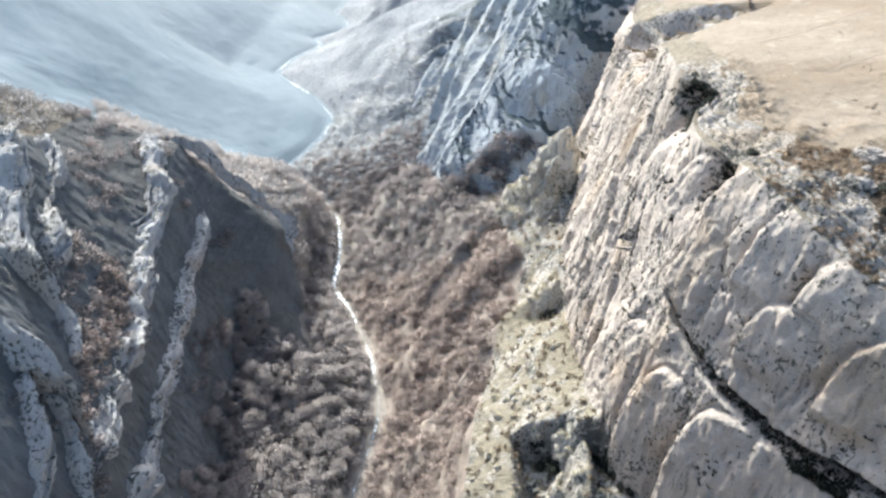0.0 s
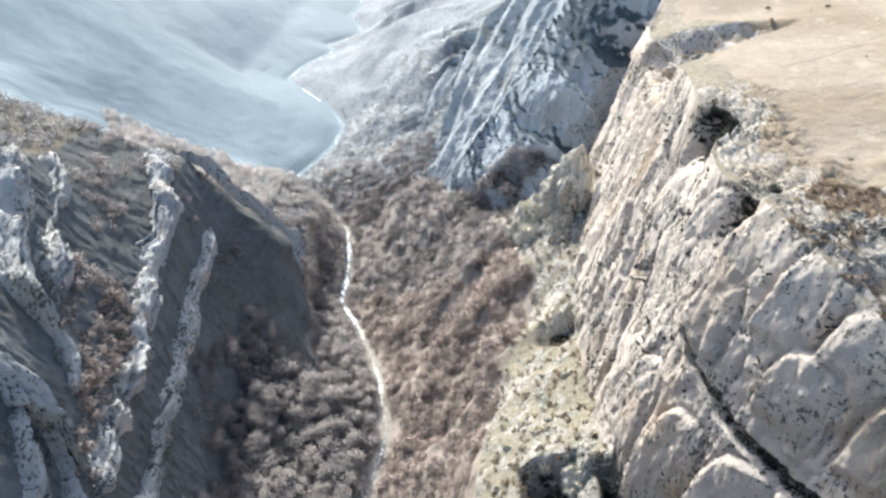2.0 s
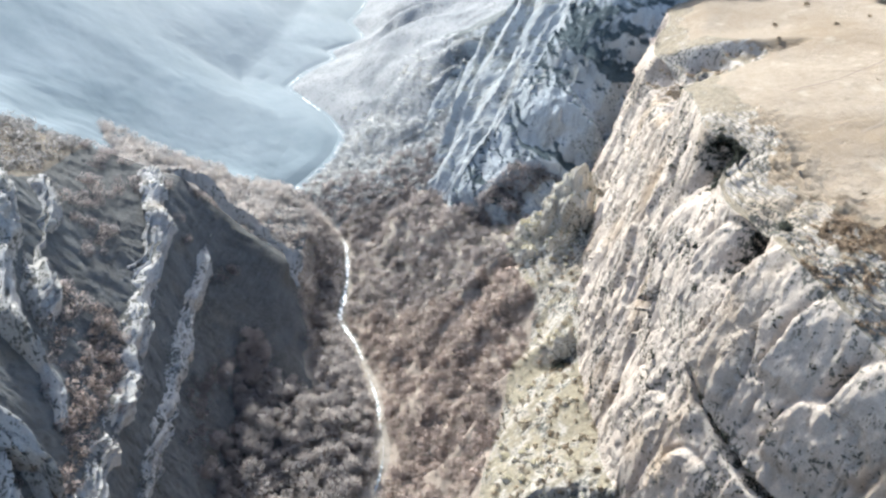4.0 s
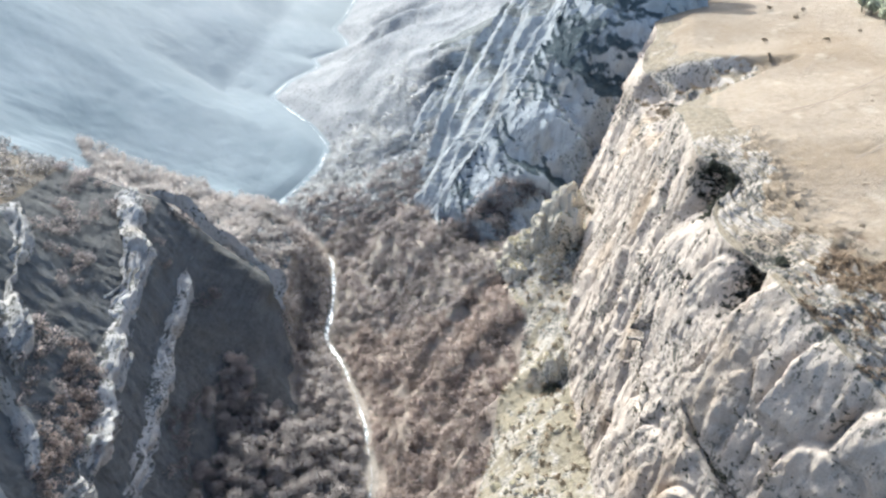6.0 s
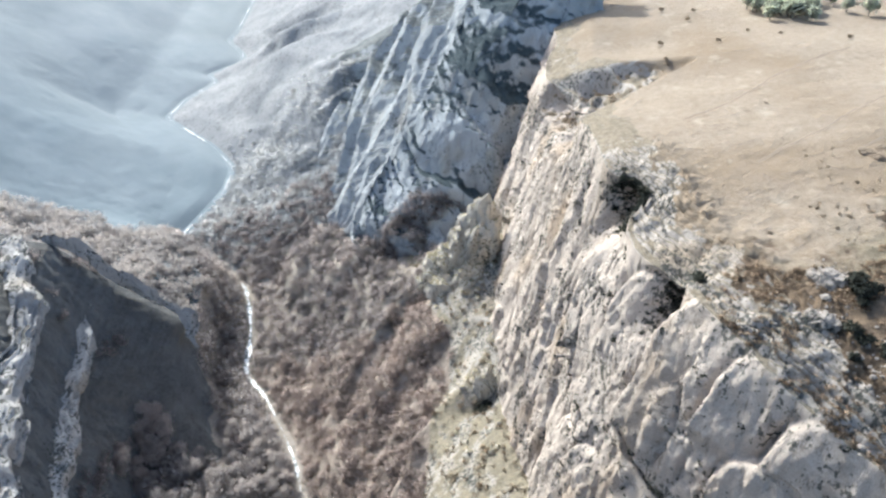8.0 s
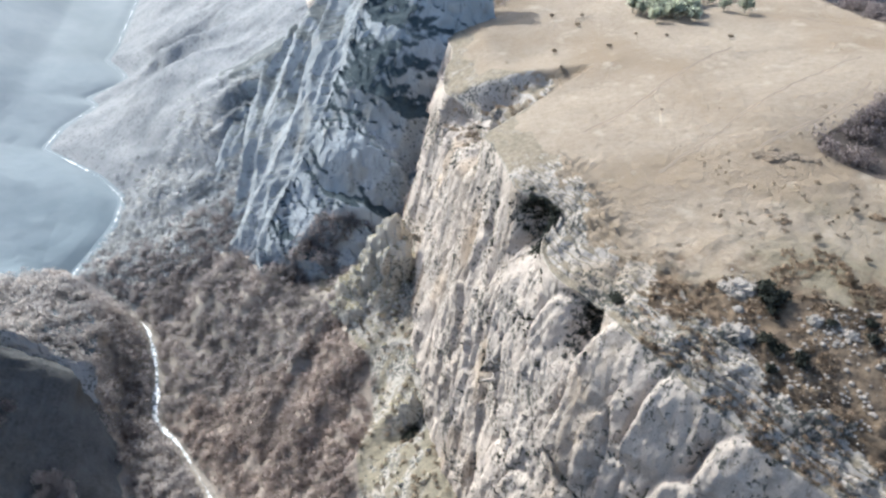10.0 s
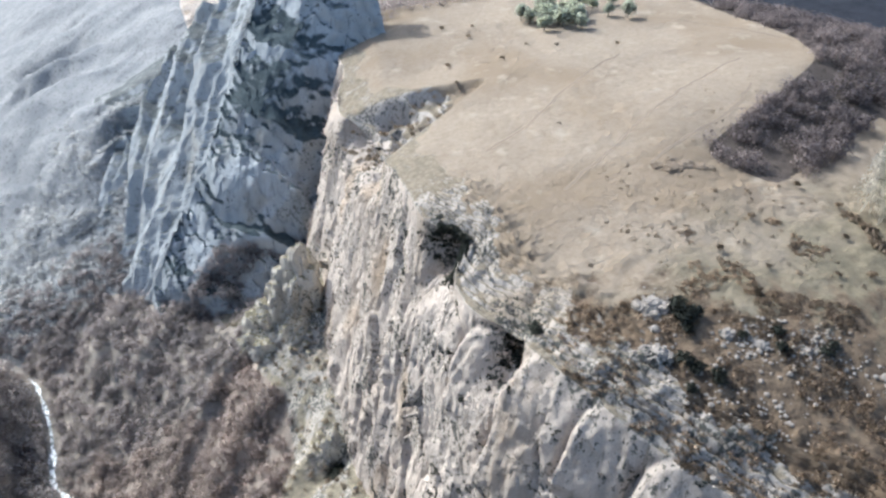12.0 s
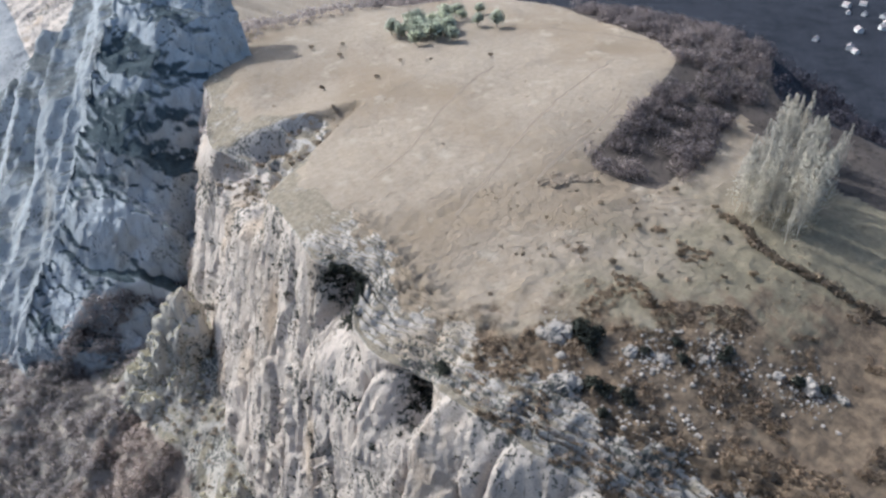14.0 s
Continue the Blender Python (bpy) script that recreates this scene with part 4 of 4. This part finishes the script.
wall = LAND[SPAN[3]:SPAN[6]].reshape(-1, 3)
clumps = np.concatenate([np.array(c) + gen.normal(size=(n, 3)) * (r, 1.6 * r, r) for c, r, n in (((-108, 158, 93), 4.0, 30), ((-113, 190, 95), 5.0, 36), ((-108, 176, 88), 3.5, 18), ((-104, 135, 92), 3.0, 14))])
clumps = np.array([wall[np.argmin(((wall - c) ** 2).sum(1))] for c in clumps])
woodland("clump_wood", clumps, gen, 2.2, 1.3, 170, 0.3, TWIG_BROWN, "brown tree clumps rooted between the rock fins")
woodland("gully_wood", spots(gen, 420, 2, 5, 120, 312, lambda p: off_fins(p) & (fbm(p, (22, 22, 22), 2) > 0.0)), gen, 2.3, 1.5, 150, 0.32, TWIG_DARK, "brown scrub trees in the gullies of the wall")
woodland("far_wood", spots(gen, 3600, 9, 12, 395, 560, lambda p: off_stream(p) & (p[:, 0] < 4 + 8 * fbm(p, (18, 18, 18), 2)) & (gen.random(len(p)) > smooth(p[:, 1], 430, 560))), gen, 2.2, 0.7, 50, 0.42, TWIG_FAR, "far woods beside the stream bend, coloured pale for haze")
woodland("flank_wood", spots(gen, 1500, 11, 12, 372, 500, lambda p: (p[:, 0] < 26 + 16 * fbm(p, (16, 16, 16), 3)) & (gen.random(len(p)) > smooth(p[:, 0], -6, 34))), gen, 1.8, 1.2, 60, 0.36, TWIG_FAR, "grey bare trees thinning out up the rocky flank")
foot_trees = ARETE_FOOT[0][gen.choice(len(ARETE_FOOT[0]), min(520, len(ARETE_FOOT[0])), replace=False)]
woodland("buttress_wood", foot_trees - (0, 0, 0.8), gen, 2.2, 1.4, 70, 0.4, TWIG_SLOPE, "grey bare trees on the foot of the buttress")
woodland("gap_wood", spots(gen, 800, 11, 13, 318, 430), gen, 2.0, 1.6, 60, 0.4, TWIG_DARK, "bare wood in the gap beside the buttress")
woodland("bench_edge_scrub", spots(gen, 1100, 11, 12, 100, 335, lambda p: p[:, 0] < np.interp(p[:, 1], YS, LAND[SPAN[11], :, 0]) - 2 + 5 * fbm(p, (14, 14, 14), 3)), gen, 1.7, 1.4, 90, 0.3, TWIG_BROWN, "brown bushes straggling up on to the grassy bench", "scrub")
woodland("talus_scrub", spots(gen, 520, 11, 12, 110, 335), gen, 0.9, 1.3, 40, 0.3, SCRUB, "small dry bushes dotted over the grassy bench", "scrub")
woodland("north_wood", spots(gen, 700, 14, 17, 385, 470), gen, 2.4, 1.8, 45, 0.5, TWIG_DARK, "bare wood at the far end of the meadow")
woodland("edge_wood", spots(gen, 2300, 16, 17, 150, 330, lambda p: (p[:, 1] > 172 + 0.34 * (p[:, 0] - 170) + 4 * fbm(p, (9, 9, 9), 2)) & (fbm(p + 7, (13, 13, 13), 3) > 0.0)), gen, 2.5, 1.5, 130, 0.3, TWIG_EDGE, "bare purple-brown wood just below the meadow edge")
woodland("east_wood", spots(gen, 4200, 17, 18, 60, 420, lambda p: (p[:, 0] < 460) & (fbm(p + 7, (40, 40, 40), 3) > -0.3)), gen, 2.4, 2.2, 44, 0.5, TWIG_EAST, "bare wood behind the meadow, the slope's shade put into its colour")

# ---- on the meadow ----
def top(x, y):
    r = int(np.argmin(np.abs(YS - y)))
    a = LAND[SPAN[13]:SPAN[18], r]
    o = np.argsort(a[:, 0])
    return float(np.interp(x, a[o, 0], a[o, 2]))


def rock_mesh(name, seed, material, levels=3, squash=0.7):
    bm = bmesh.new()
    bmesh.ops.create_icosphere(bm, subdivisions=levels, radius=1.0)
    v = np.array([p.co for p in bm.verts])
    f = np.array([[q.index for q in g.verts] for g in bm.faces])
    bm.free()
    v = v * (1 + 0.55 * (billow(v + seed * 3.7, (0.9, 0.9, 0.7), 3, 0.55) - 0.4))[:, None]
    v[:, 2] *= squash
    return mesh_from(name, v, f, [material], False)


OUTCROP = [(104, 152, 2.6), (101.5, 153.5, 1.7), (106, 150, 1.9), (103, 150, 1.6), (96, 140, 2.2), (94.5, 142, 1.5), (98, 139, 1.6), (100, 146, 1.1), (143, 112, 2.4), (138, 117, 1.4), (147, 106, 1.4), (118, 133, 1.3), (126, 128, 1.2), (113, 138, 1.7)]
meshes = [rock_mesh("limestone_outcrop", k, STONE, 4, 0.75) for k in range(4)]
for k, (x, y, r) in enumerate(OUTCROP):
    ob = new("limestone_outcrop", meshes[k % 4])
    ob.matrix_basis = Matrix.Translation((x, y, top(x, y) + 0.15 * r)) @ Matrix.Rotation(k * 1.7, 4, "Z") @ Matrix.Diagonal((r, r * 0.8, r * 0.85, 1))
    tagged(ob, "pale weathered limestone outcrop with dark lichen on the meadow", "rock", "outcrops on the meadow")

EARTH = slope_turf("dry_earth", (0.27, 0.21, 0.15), (0.17, 0.13, 0.09))
for k, (x, y, r) in enumerate([(144, 193, 3.4), (148.5, 192.5, 2.9), (141, 195.5, 2.2), (151.5, 190, 2.4), (146, 196, 2.0), (154, 188.5, 1.6)]):
    ob = new("earth_mound", rock_mesh("earth_mound", 80 + k, EARTH, 4, 0.45))
    ob.matrix_basis = Matrix.Translation((x, y, top(x, y) - 0.1 * r)) @ Matrix.Diagonal((r, r * 0.8, r * 0.8, 1))
    tagged(ob, "low mound of bare reddish earth on the meadow", "mound", "mounds on the meadow")

# dark green of the cliff scrub and of tufts put in as shade
SCRUB_SHADE = bark("scrub_and_shade_green", (0.075, 0.08, 0.065), 0.4)
# dark bushes set beside the outcrops in place of their shadows
dark_bush = tree("juniper_bush", 320, 2.4, 1.9, SCRUB_SHADE, TRUNK, "dark bush standing in for the shade beside outcrops and a hollow", "bush", 420, 0.34)
for k, (x, y, r) in enumerate([(108.5, 148, 1.5), (107, 145, 1.3), (110, 145.5, 1.1), (105.5, 142.5, 0.9), (99.5, 136, 1.2), (101, 133.5, 1.1), (103.5, 129.5, 0.9), (145.5, 109.5, 0.8), (141, 114, 0.9), (121, 130.5, 0.9), (129, 125.5, 0.9), (115.5, 136, 0.7), (132, 126, 0.8), (124, 134, 0.8), (104, 131, 0.9), (97, 131, 0.8), (79, 161, 1.0), (78, 158.5, 0.8)]):
    m = Matrix.Translation((x, y, top(x, y) - 0.3)) @ Matrix.Rotation(k, 4, "Z") @ Matrix.Scale(r, 4)
    ob = dark_bush if k == 0 else copy_thing(dark_bush, m)
    ob.matrix_basis = m
    tagged(ob, group="evergreen bushes by the outcrops")

knob_meshes = [rock_mesh("limestone_crag", 60 + k, LICHENED, 5, 1.0) for k in range(3)]
KNOBS = [(56, 297, 90, 8, 9, 20), (50, 302, 78, 8, 9, 17), (40, 305, 62, 9, 9, 15), (33, 308, 52, 6, 7, 11),  (47, 304, 66, 9, 12, 17), (40, 296, 58, 7, 8, 12), (52, 292, 70, 7, 8, 12), (47, 236, 56, 4, 4, 9),  (34, 170, 50, 6, 5, 8), (44, 160, 52, 6, 6, 10), (22, 172, 44, 4, 4, 5)]
for k, (x, y, z, a, b, c) in enumerate(KNOBS):
    ob = new("limestone_crag", knob_meshes[k % 3])
    ob.matrix_basis = Matrix.Translation((x, y, z - 0.25 * c)) @ Matrix.Rotation(0.3 * k, 4, "Z") @ Matrix.Diagonal((a, b, c, 1))
    tagged(ob, "craggy grey limestone crag on the grassy bench", "rock", "crags on the bench")

stone_meshes = [rock_mesh("stone", 20 + k, STONE, 2, 0.7) for k in range(5)]
gen = np.random.default_rng(5)
places = [(119, 135, 5, 2.5, 75), (128, 128, 5, 2.5, 60), (142, 112, 4, 3, 60), (101, 128, 6, 5, 40), (110, 120, 6, 4, 30), (104, 152, 1.7, 1.4, 50), (96.5, 140, 2.0, 1.6, 40)]
for cx, cy, sx, sy, n in places:
    for k in range(n):
        x, y = cx + gen.normal() * sx, cy + gen.normal() * sy
        r = gen.uniform(0.2, 0.6)
        ob = new("stone", stone_meshes[k % 5])
        ob.matrix_basis = Matrix.Translation((x, y, top(x, y) + 0.25 * r)) @ Matrix.Rotation(gen.uniform(0, 6), 4, "Z") @ Matrix.Scale(r, 4)
        tagged(ob, "pale limestone stone lying in dry scrub", "stone", "stones in the scrub")


def rubble(name, centres, material, label):
    bm = bmesh.new()
    bmesh.ops.create_icosphere(bm, subdivisions=1, radius=1.0)
    v0 = np.array([q.co for q in bm.verts])
    f0 = np.array([[q.index for q in g.verts] for g in bm.faces])
    bm.free()
    vs, fs, n = [], [], 0
    for cx, cy, sx, sy, count in centres:
        for k in range(count):
            x, y = cx + gen.normal() * sx, cy + gen.normal() * sy
            r = 0.16 + 0.34 * gen.random() ** 2
            v = v0 * gen.uniform(0.6, 1.2, size=(len(v0), 1)) * r * np.array((1.2, 1, 0.8))
            vs.append(v + (x, y, top(x, y) + 0.1))
            fs.append(f0 + n)
            n += len(v0)
    ob = new(name, mesh_from(name, np.concatenate(vs), np.concatenate(fs), [material], False))
    return tagged(ob, label, "rubble", kind="stuff")


rubble("limestone_rubble", [(105, 152, 2.6, 2.2, 110), (96, 140, 3.0, 2.6, 130), (118, 133, 5, 2.5, 120), (128, 128, 4, 2, 100), (142, 112, 3.5, 3.0, 150), (133, 120, 5, 3, 50), (100, 126, 5, 5, 90), (110, 116, 6, 4, 60)], STONE, "pale limestone rubble strewn through the heath")


def bench_stones():
    """Blocks fallen from the cliff, half sunk in the turf of the bench."""
    bm = bmesh.new()
    bmesh.ops.create_icosphere(bm, subdivisions=2, radius=1.0)
    v0 = np.array([q.co for q in bm.verts])
    f0 = np.array([[q.index for q in g.verts] for g in bm.faces])
    bm.free()
    spread = spots(gen, 520, 11, 12, 112, 318, lambda p: (fbm(p + 9, (15, 15, 15), 2) > -0.1))
    vs = []
    for p in spread:
        r = 0.35 + 1.3 * gen.random() ** 3
        v = v0 * (1 + 0.5 * (billow(v0 + p, (0.9, 0.9, 0.9), 2) - 0.4))[:, None] * r * gen.uniform(0.7, 1.3, size=3)
        vs.append(v + p + (0, 0, 0.2 * r))
    f = np.concatenate([f0 + k * len(v0) for k in range(len(vs))])
    ob = new("fallen_blocks", mesh_from("fallen_blocks", np.concatenate(vs), f, [LICHENED], False))
    return tagged(ob, "pale limestone blocks half sunk in the grassy bench", "rubble", kind="stuff")


bench_stones()


def on_top(pts):
    return np.array([(x, y, top(x, y)) for x, y in pts])


south = spots(gen, 9000, 13, 16, 88, 172)
south = south[(south[:, 0] < 175) & (fbm(south, (12, 12, 12), 3) > 0.12 - 0.005 * (150 - south[:, 1]) + 0.012 * np.clip(south[:, 0] - 120, 0, 60))]
woodland("heath_scrub", south, gen, 0.7, 0.65, 34, 0.2, HEATH, "low brown heath and dry scrub on the meadow", "scrub")
ditch = np.array([(172, 157), (171, 150), (168, 142), (170, 133), (174, 124), (178, 112)], float)
k = np.linspace(0, 5, 170)
ditch = np.stack([np.interp(k, range(6), ditch[:, c]) for c in (0, 1)], 1) + gen.normal(size=(170, 2)) * 0.7
woodland("ditch_scrub", on_top(ditch), gen, 1.0, 1.0, 50, 0.3, SCRUB, "dark straggling scrub along the ditch below the meadow", "scrub")
tuss = np.concatenate([spots(gen, 50, 14, 16, 150, 380), spots(gen, 520, 14, 16, 112, 215, lambda p: (p[:, 0] > 112) & (p[:, 0] < 185) & (fbm(p, (18, 18, 18), 2) > 0.05))])
woodland("grass_tussocks", tuss, gen, 0.45, 0.7, 18, 0.2, SCRUB, "brown tussocks scattered over the dry meadow", "grass")
f = gen.random(520)
f = 1 - np.sqrt(f)
notch_pts = np.stack([79 + 54 * f, 281 + 3 * f + gen.uniform(-1, 1, 520) * (20 * (1 - f) + 1.5)], 1)[:90]
woodland("notch_scrub", on_top(notch_pts), gen, 1.0, 1.2, 40, 0.34, SCRUB, "dark scrub filling the notch in the cliff edge", "scrub")

bush = tree("bush", 300, 2.2, 1.6, SCRUB, TRUNK, "lone dark bush on the dry meadow", "bush", 200, 0.32)
BUSHES = [(167, 309), (196, 286), (124, 289), (131, 311), (150, 300), (176, 300), (153, 335), (160, 345), (148, 352), (170, 172), (150, 141), (158, 138), (147, 166), (137, 150), (131, 160), (163, 150), (128, 145), (172, 160)]
for k, (x, y) in enumerate(BUSHES):
    m = Matrix.Translation((x, y, top(x, y))) @ Matrix.Rotation(k, 4, "Z") @ Matrix.Scale(0.6 + 0.35 * (k * 0.618 % 1), 4)
    ob = bush if k == 0 else copy_thing(bush, m)
    ob.matrix_basis = m
    tagged(ob, group="bushes on the meadow")

pines = [tree("pine_tree", 400 + k, 7.0 + k, 3.3, NEEDLES, TRUNK, "grey-green pine in a clump at the end of the meadow", "tree", 900, 0.42, middle=0.42) for k in range(3)]
for k in range(26):
    f = gen.random()
    x, y = 186 + 46 * f ** 1.5 + gen.normal() * 3, 334 + 2 * f + gen.normal() * 8
    m = Matrix.Translation((x, y, top(x, y))) @ Matrix.Rotation(k, 4, "Z") @ Matrix.Scale(gen.uniform(0.9, 1.7) * (1.15 - 0.5 * f), 4)
    ob = pines[k] if k < 3 else copy_thing(pines[k % 3], m)
    ob.matrix_basis = m
    tagged(ob, group="pines at the meadow's end")

birches = [tree("birch_tree", 500 + k, 13.0 + k, 2.5, BIRCH, BIRCH, "pale bare birch on the slope below the meadow", "tree", 880, 0.17, True, stem=0.009) for k in range(3)]
for k in range(100):
    x = 176 + 58 * gen.random() ** 1.2
    y = 146 + gen.uniform(-9, 12) + (x - 178) * 0.35
    m = Matrix.Translation((x, y, top(x, y))) @ Matrix.Rotation(k, 4, "Z") @ Matrix.Scale(gen.uniform(0.9, 1.5), 4)
    ob = birches[k] if k < 3 else copy_thing(birches[k % 3], m)
    ob.matrix_basis = m
    tagged(ob, group="birches below the meadow")

edge = spots(gen, 420, 15, 17, 150, 420)
ex = np.interp(edge[:, 1], YS, LAND[SPAN[16], :, 0])
edge = edge[(np.abs(edge[:, 0] - ex - 4) < 9) & (edge[:, 1] > 205)]
woodland("meadow_hedge", edge, gen, 1.1, 1.4, 60, 0.2, TWIG_EDGE, "straggling bare bushes along the edge of the meadow", "hedge")


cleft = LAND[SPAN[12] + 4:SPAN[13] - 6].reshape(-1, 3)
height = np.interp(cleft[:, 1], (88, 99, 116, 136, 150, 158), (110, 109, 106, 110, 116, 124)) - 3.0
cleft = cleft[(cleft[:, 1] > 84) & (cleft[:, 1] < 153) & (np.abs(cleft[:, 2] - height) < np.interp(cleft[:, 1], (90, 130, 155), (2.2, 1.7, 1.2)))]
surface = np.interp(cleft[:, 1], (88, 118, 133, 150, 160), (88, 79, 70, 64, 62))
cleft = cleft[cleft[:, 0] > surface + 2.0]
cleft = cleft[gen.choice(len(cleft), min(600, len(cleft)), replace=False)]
# scrub plus added dark tufts, so that the cleft reads as shade
woodland("cleft_ivy", cleft - (0, 0, 0.3), gen, 0.9, 1.2, 60, 0.26, SCRUB_SHADE, "scrub and dark tufts added as shade in the long cleft", "scrub")
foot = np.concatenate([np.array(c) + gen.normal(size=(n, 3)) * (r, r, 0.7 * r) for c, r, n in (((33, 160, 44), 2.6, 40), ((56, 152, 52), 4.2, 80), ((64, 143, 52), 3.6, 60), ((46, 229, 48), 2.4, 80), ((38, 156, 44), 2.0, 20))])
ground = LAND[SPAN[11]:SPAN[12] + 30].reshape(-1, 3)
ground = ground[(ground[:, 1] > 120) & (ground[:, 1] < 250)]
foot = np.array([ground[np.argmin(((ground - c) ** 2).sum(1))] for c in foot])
# dark tufts added for the shaded sides of crags and the cave
woodland("foot_ivy", foot - (0, 0, 0.4), gen, 1.3, 1.4, 60, 0.32, SCRUB_SHADE, "dark tufts added as shade round the crags at the cliff foot", "scrub")
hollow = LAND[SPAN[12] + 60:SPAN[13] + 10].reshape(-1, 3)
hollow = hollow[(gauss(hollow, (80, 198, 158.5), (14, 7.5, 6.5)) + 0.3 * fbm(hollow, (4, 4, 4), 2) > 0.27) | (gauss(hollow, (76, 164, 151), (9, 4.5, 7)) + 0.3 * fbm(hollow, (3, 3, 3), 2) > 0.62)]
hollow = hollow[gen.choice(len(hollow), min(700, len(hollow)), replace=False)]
# dark tufts standing in for lichen and shade inside the hollows
woodland("hollow_ivy", hollow - (0, 0, 0.5), gen, 0.8, 1.1, 50, 0.25, SCRUB_SHADE, "dark tufts standing in for lichen and shade in the cliff hollows", "scrub")
ledges = LAND[SPAN[12] + 8:SPAN[13] - 4, 1:-1].reshape(-1, 3)
ledges = ledges[(ledges[:, 1] > 95) & (ledges[:, 1] < 330)]
tuft = fbm(ledges, (9, 9, 9), 3)
ledges = ledges[tuft > 0.42]
ledges = ledges[gen.choice(len(ledges), 700, replace=False)]
woodland("cliff_scrub", ledges - (0, 0, 0.3), gen, 0.5, 1.2, 30, 0.22, SCRUB_SHADE, "dark tufts of scrub clinging to the cliff", "scrub")


# ---- the village far below ----
def plain(name, colour, scale=1.0):
    n = Nodes(name)
    col = n.ramp(n.noise(scale, 4, 0.6), (0.3, tuple(c * 0.8 for c in colour)), (0.7, colour))
    return n.done(col, 0.85)


PLASTER, TILES = plain("white_plaster", (0.62, 0.61, 0.58)), plain("roof_tiles", (0.36, 0.31, 0.29))


def house(length, depth, wall_high, roof_high):
    ob = new("house")
    l, d, h, e = length / 2, depth / 2, wall_high, 0.5
    v = [(-l, -d, -2), (l, -d, -2), (l, d, -2), (-l, d, -2), (-l, -d, h), (l, -d, h), (l, d, h), (-l, d, h)]
    bm = bmesh.new()
    vs = [bm.verts.new(p) for p in v]
    for q in ((0, 1, 5, 4), (1, 2, 6, 5), (2, 3, 7, 6), (3, 0, 4, 7), (4, 5, 6, 7)):
        bm.faces.new([vs[i] for i in q])
    a, b = bm.verts.new((-l, 0, h + roof_high)), bm.verts.new((l, 0, h + roof_high))
    bm.faces.new((vs[4], a, vs[7]))
    bm.faces.new((vs[5], vs[6], b))
    me = bpy.data.meshes.new("wall")
    bm.to_mesh(me)
    bm.free()
    me.materials.append(PLASTER)
    wall = new("wall", me)
    bm = bmesh.new()
    r = roof_high
    prof = [(-d - e, h - 0.35), (0, h + r + 0.25), (d + e, h - 0.35), (d + e, h - 0.05), (0, h + r + 0.6), (-d - e, h - 0.05)]
    left = [bm.verts.new((-l - e, y, z)) for y, z in prof]
    right = [bm.verts.new((l + e, y, z)) for y, z in prof]
    bm.faces.new(left[::-1])
    bm.faces.new(right)
    for k in range(6):
        bm.faces.new((left[k], left[(k + 1) % 6], right[(k + 1) % 6], right[k]))
    me = bpy.data.meshes.new("roof")
    bm.to_mesh(me)
    bm.free()
    me.materials.append(TILES)
    roof = new("roof", me)
    bm = bmesh.new()
    bmesh.ops.create_cube(bm, size=1.0)
    bmesh.ops.scale(bm, vec=(0.7, 0.7, 2.0), verts=bm.verts)
    bmesh.ops.translate(bm, vec=(l * 0.4, 0.6, h + r + 0.4), verts=bm.verts)
    me = bpy.data.meshes.new("chimney")
    bm.to_mesh(me)
    bm.free()
    me.materials.append(PLASTER)
    chimney = new("chimney", me)
    wall.parent = roof.parent = ob
    chimney.parent = ob
    return tagged(ob, "small white house with a pale roof in the valley", "house", "houses of the far village")


first = house(13, 9, 5, 3.5)
VILLAGE = [(905, 462, 30), (930, 478, 80), (915, 448, 10), (880, 408, 140), (900, 415, 35), (775, 386, 60), (783, 396, 20), (955, 470, 100), (848, 420, 50), (925, 430, 0), (780, 432, 15)]
for k, (x, y, ang) in enumerate(VILLAGE):
    r = int(np.argmin(np.abs(YS - y)))
    a = LAND[SPAN[16]:, r]
    z = float(np.interp(x, a[:, 0], a[:, 2]))
    m = Matrix.Translation((x, y, z)) @ Matrix.Rotation(radians(ang), 4, "Z") @ Matrix.Scale(0.5 + 0.25 * (k * 0.618 % 1), 4)
    ob = first if k == 0 else copy_thing(first, m)
    ob.matrix_basis = m


# ---- worn tracks ----
def track(points, wide):
    pts = np.array(points, float)
    seg = np.concatenate([[0], np.cumsum(np.linalg.norm(np.diff(pts, axis=0), axis=1))])
    u = np.arange(0, seg[-1], 0.8)
    c = np.stack([np.interp(u, seg, pts[:, 0]), np.interp(u, seg, pts[:, 1])], 1)
    c3 = np.concatenate([c, 0 * c[:, :1]], 1)
    c = c + 0.9 * np.stack([fbm(c3, (12, 12, 12), 3), fbm(c3 + 40, (12, 12, 12), 3)], 1)
    t = np.gradient(c, axis=0)
    t /= np.linalg.norm(t, axis=1)[:, None]
    side = np.stack([t[:, 1], -t[:, 0]], 1) * (wide * (0.7 + 0.4 * fbm(c3 + 9, (5, 5, 5), 2)))[:, None]
    rows = []
    for k, up in ((-1, 0.02), (0, 0.07), (1, 0.02)):
        q = c + side * k
        rows.append(np.array([(x, y, top(x, y) + up) for x, y in q]))
    ob = new("worn_track", mesh_from("worn_track", np.array(rows).reshape(-1, 3), grid_faces(3, len(u))[:, ::-1], [SOIL]))
    return tagged(ob, "narrow worn track across the dry meadow", "track", "tracks on the meadow", "structure")


SOIL = plain("trodden_soil", (0.25, 0.197, 0.142), 0.9)
track([(106, 232), (125, 240), (150, 256), (170, 268), (190, 276)], 0.7)
track([(112, 200), (140, 212), (165, 225), (190, 236), (222, 246)], 0.6)
track([(140, 198), (165, 206), (185, 212), (205, 224)], 0.8)
track([(235, 320), (245, 300), (252, 275), (256, 250)], 0.9)
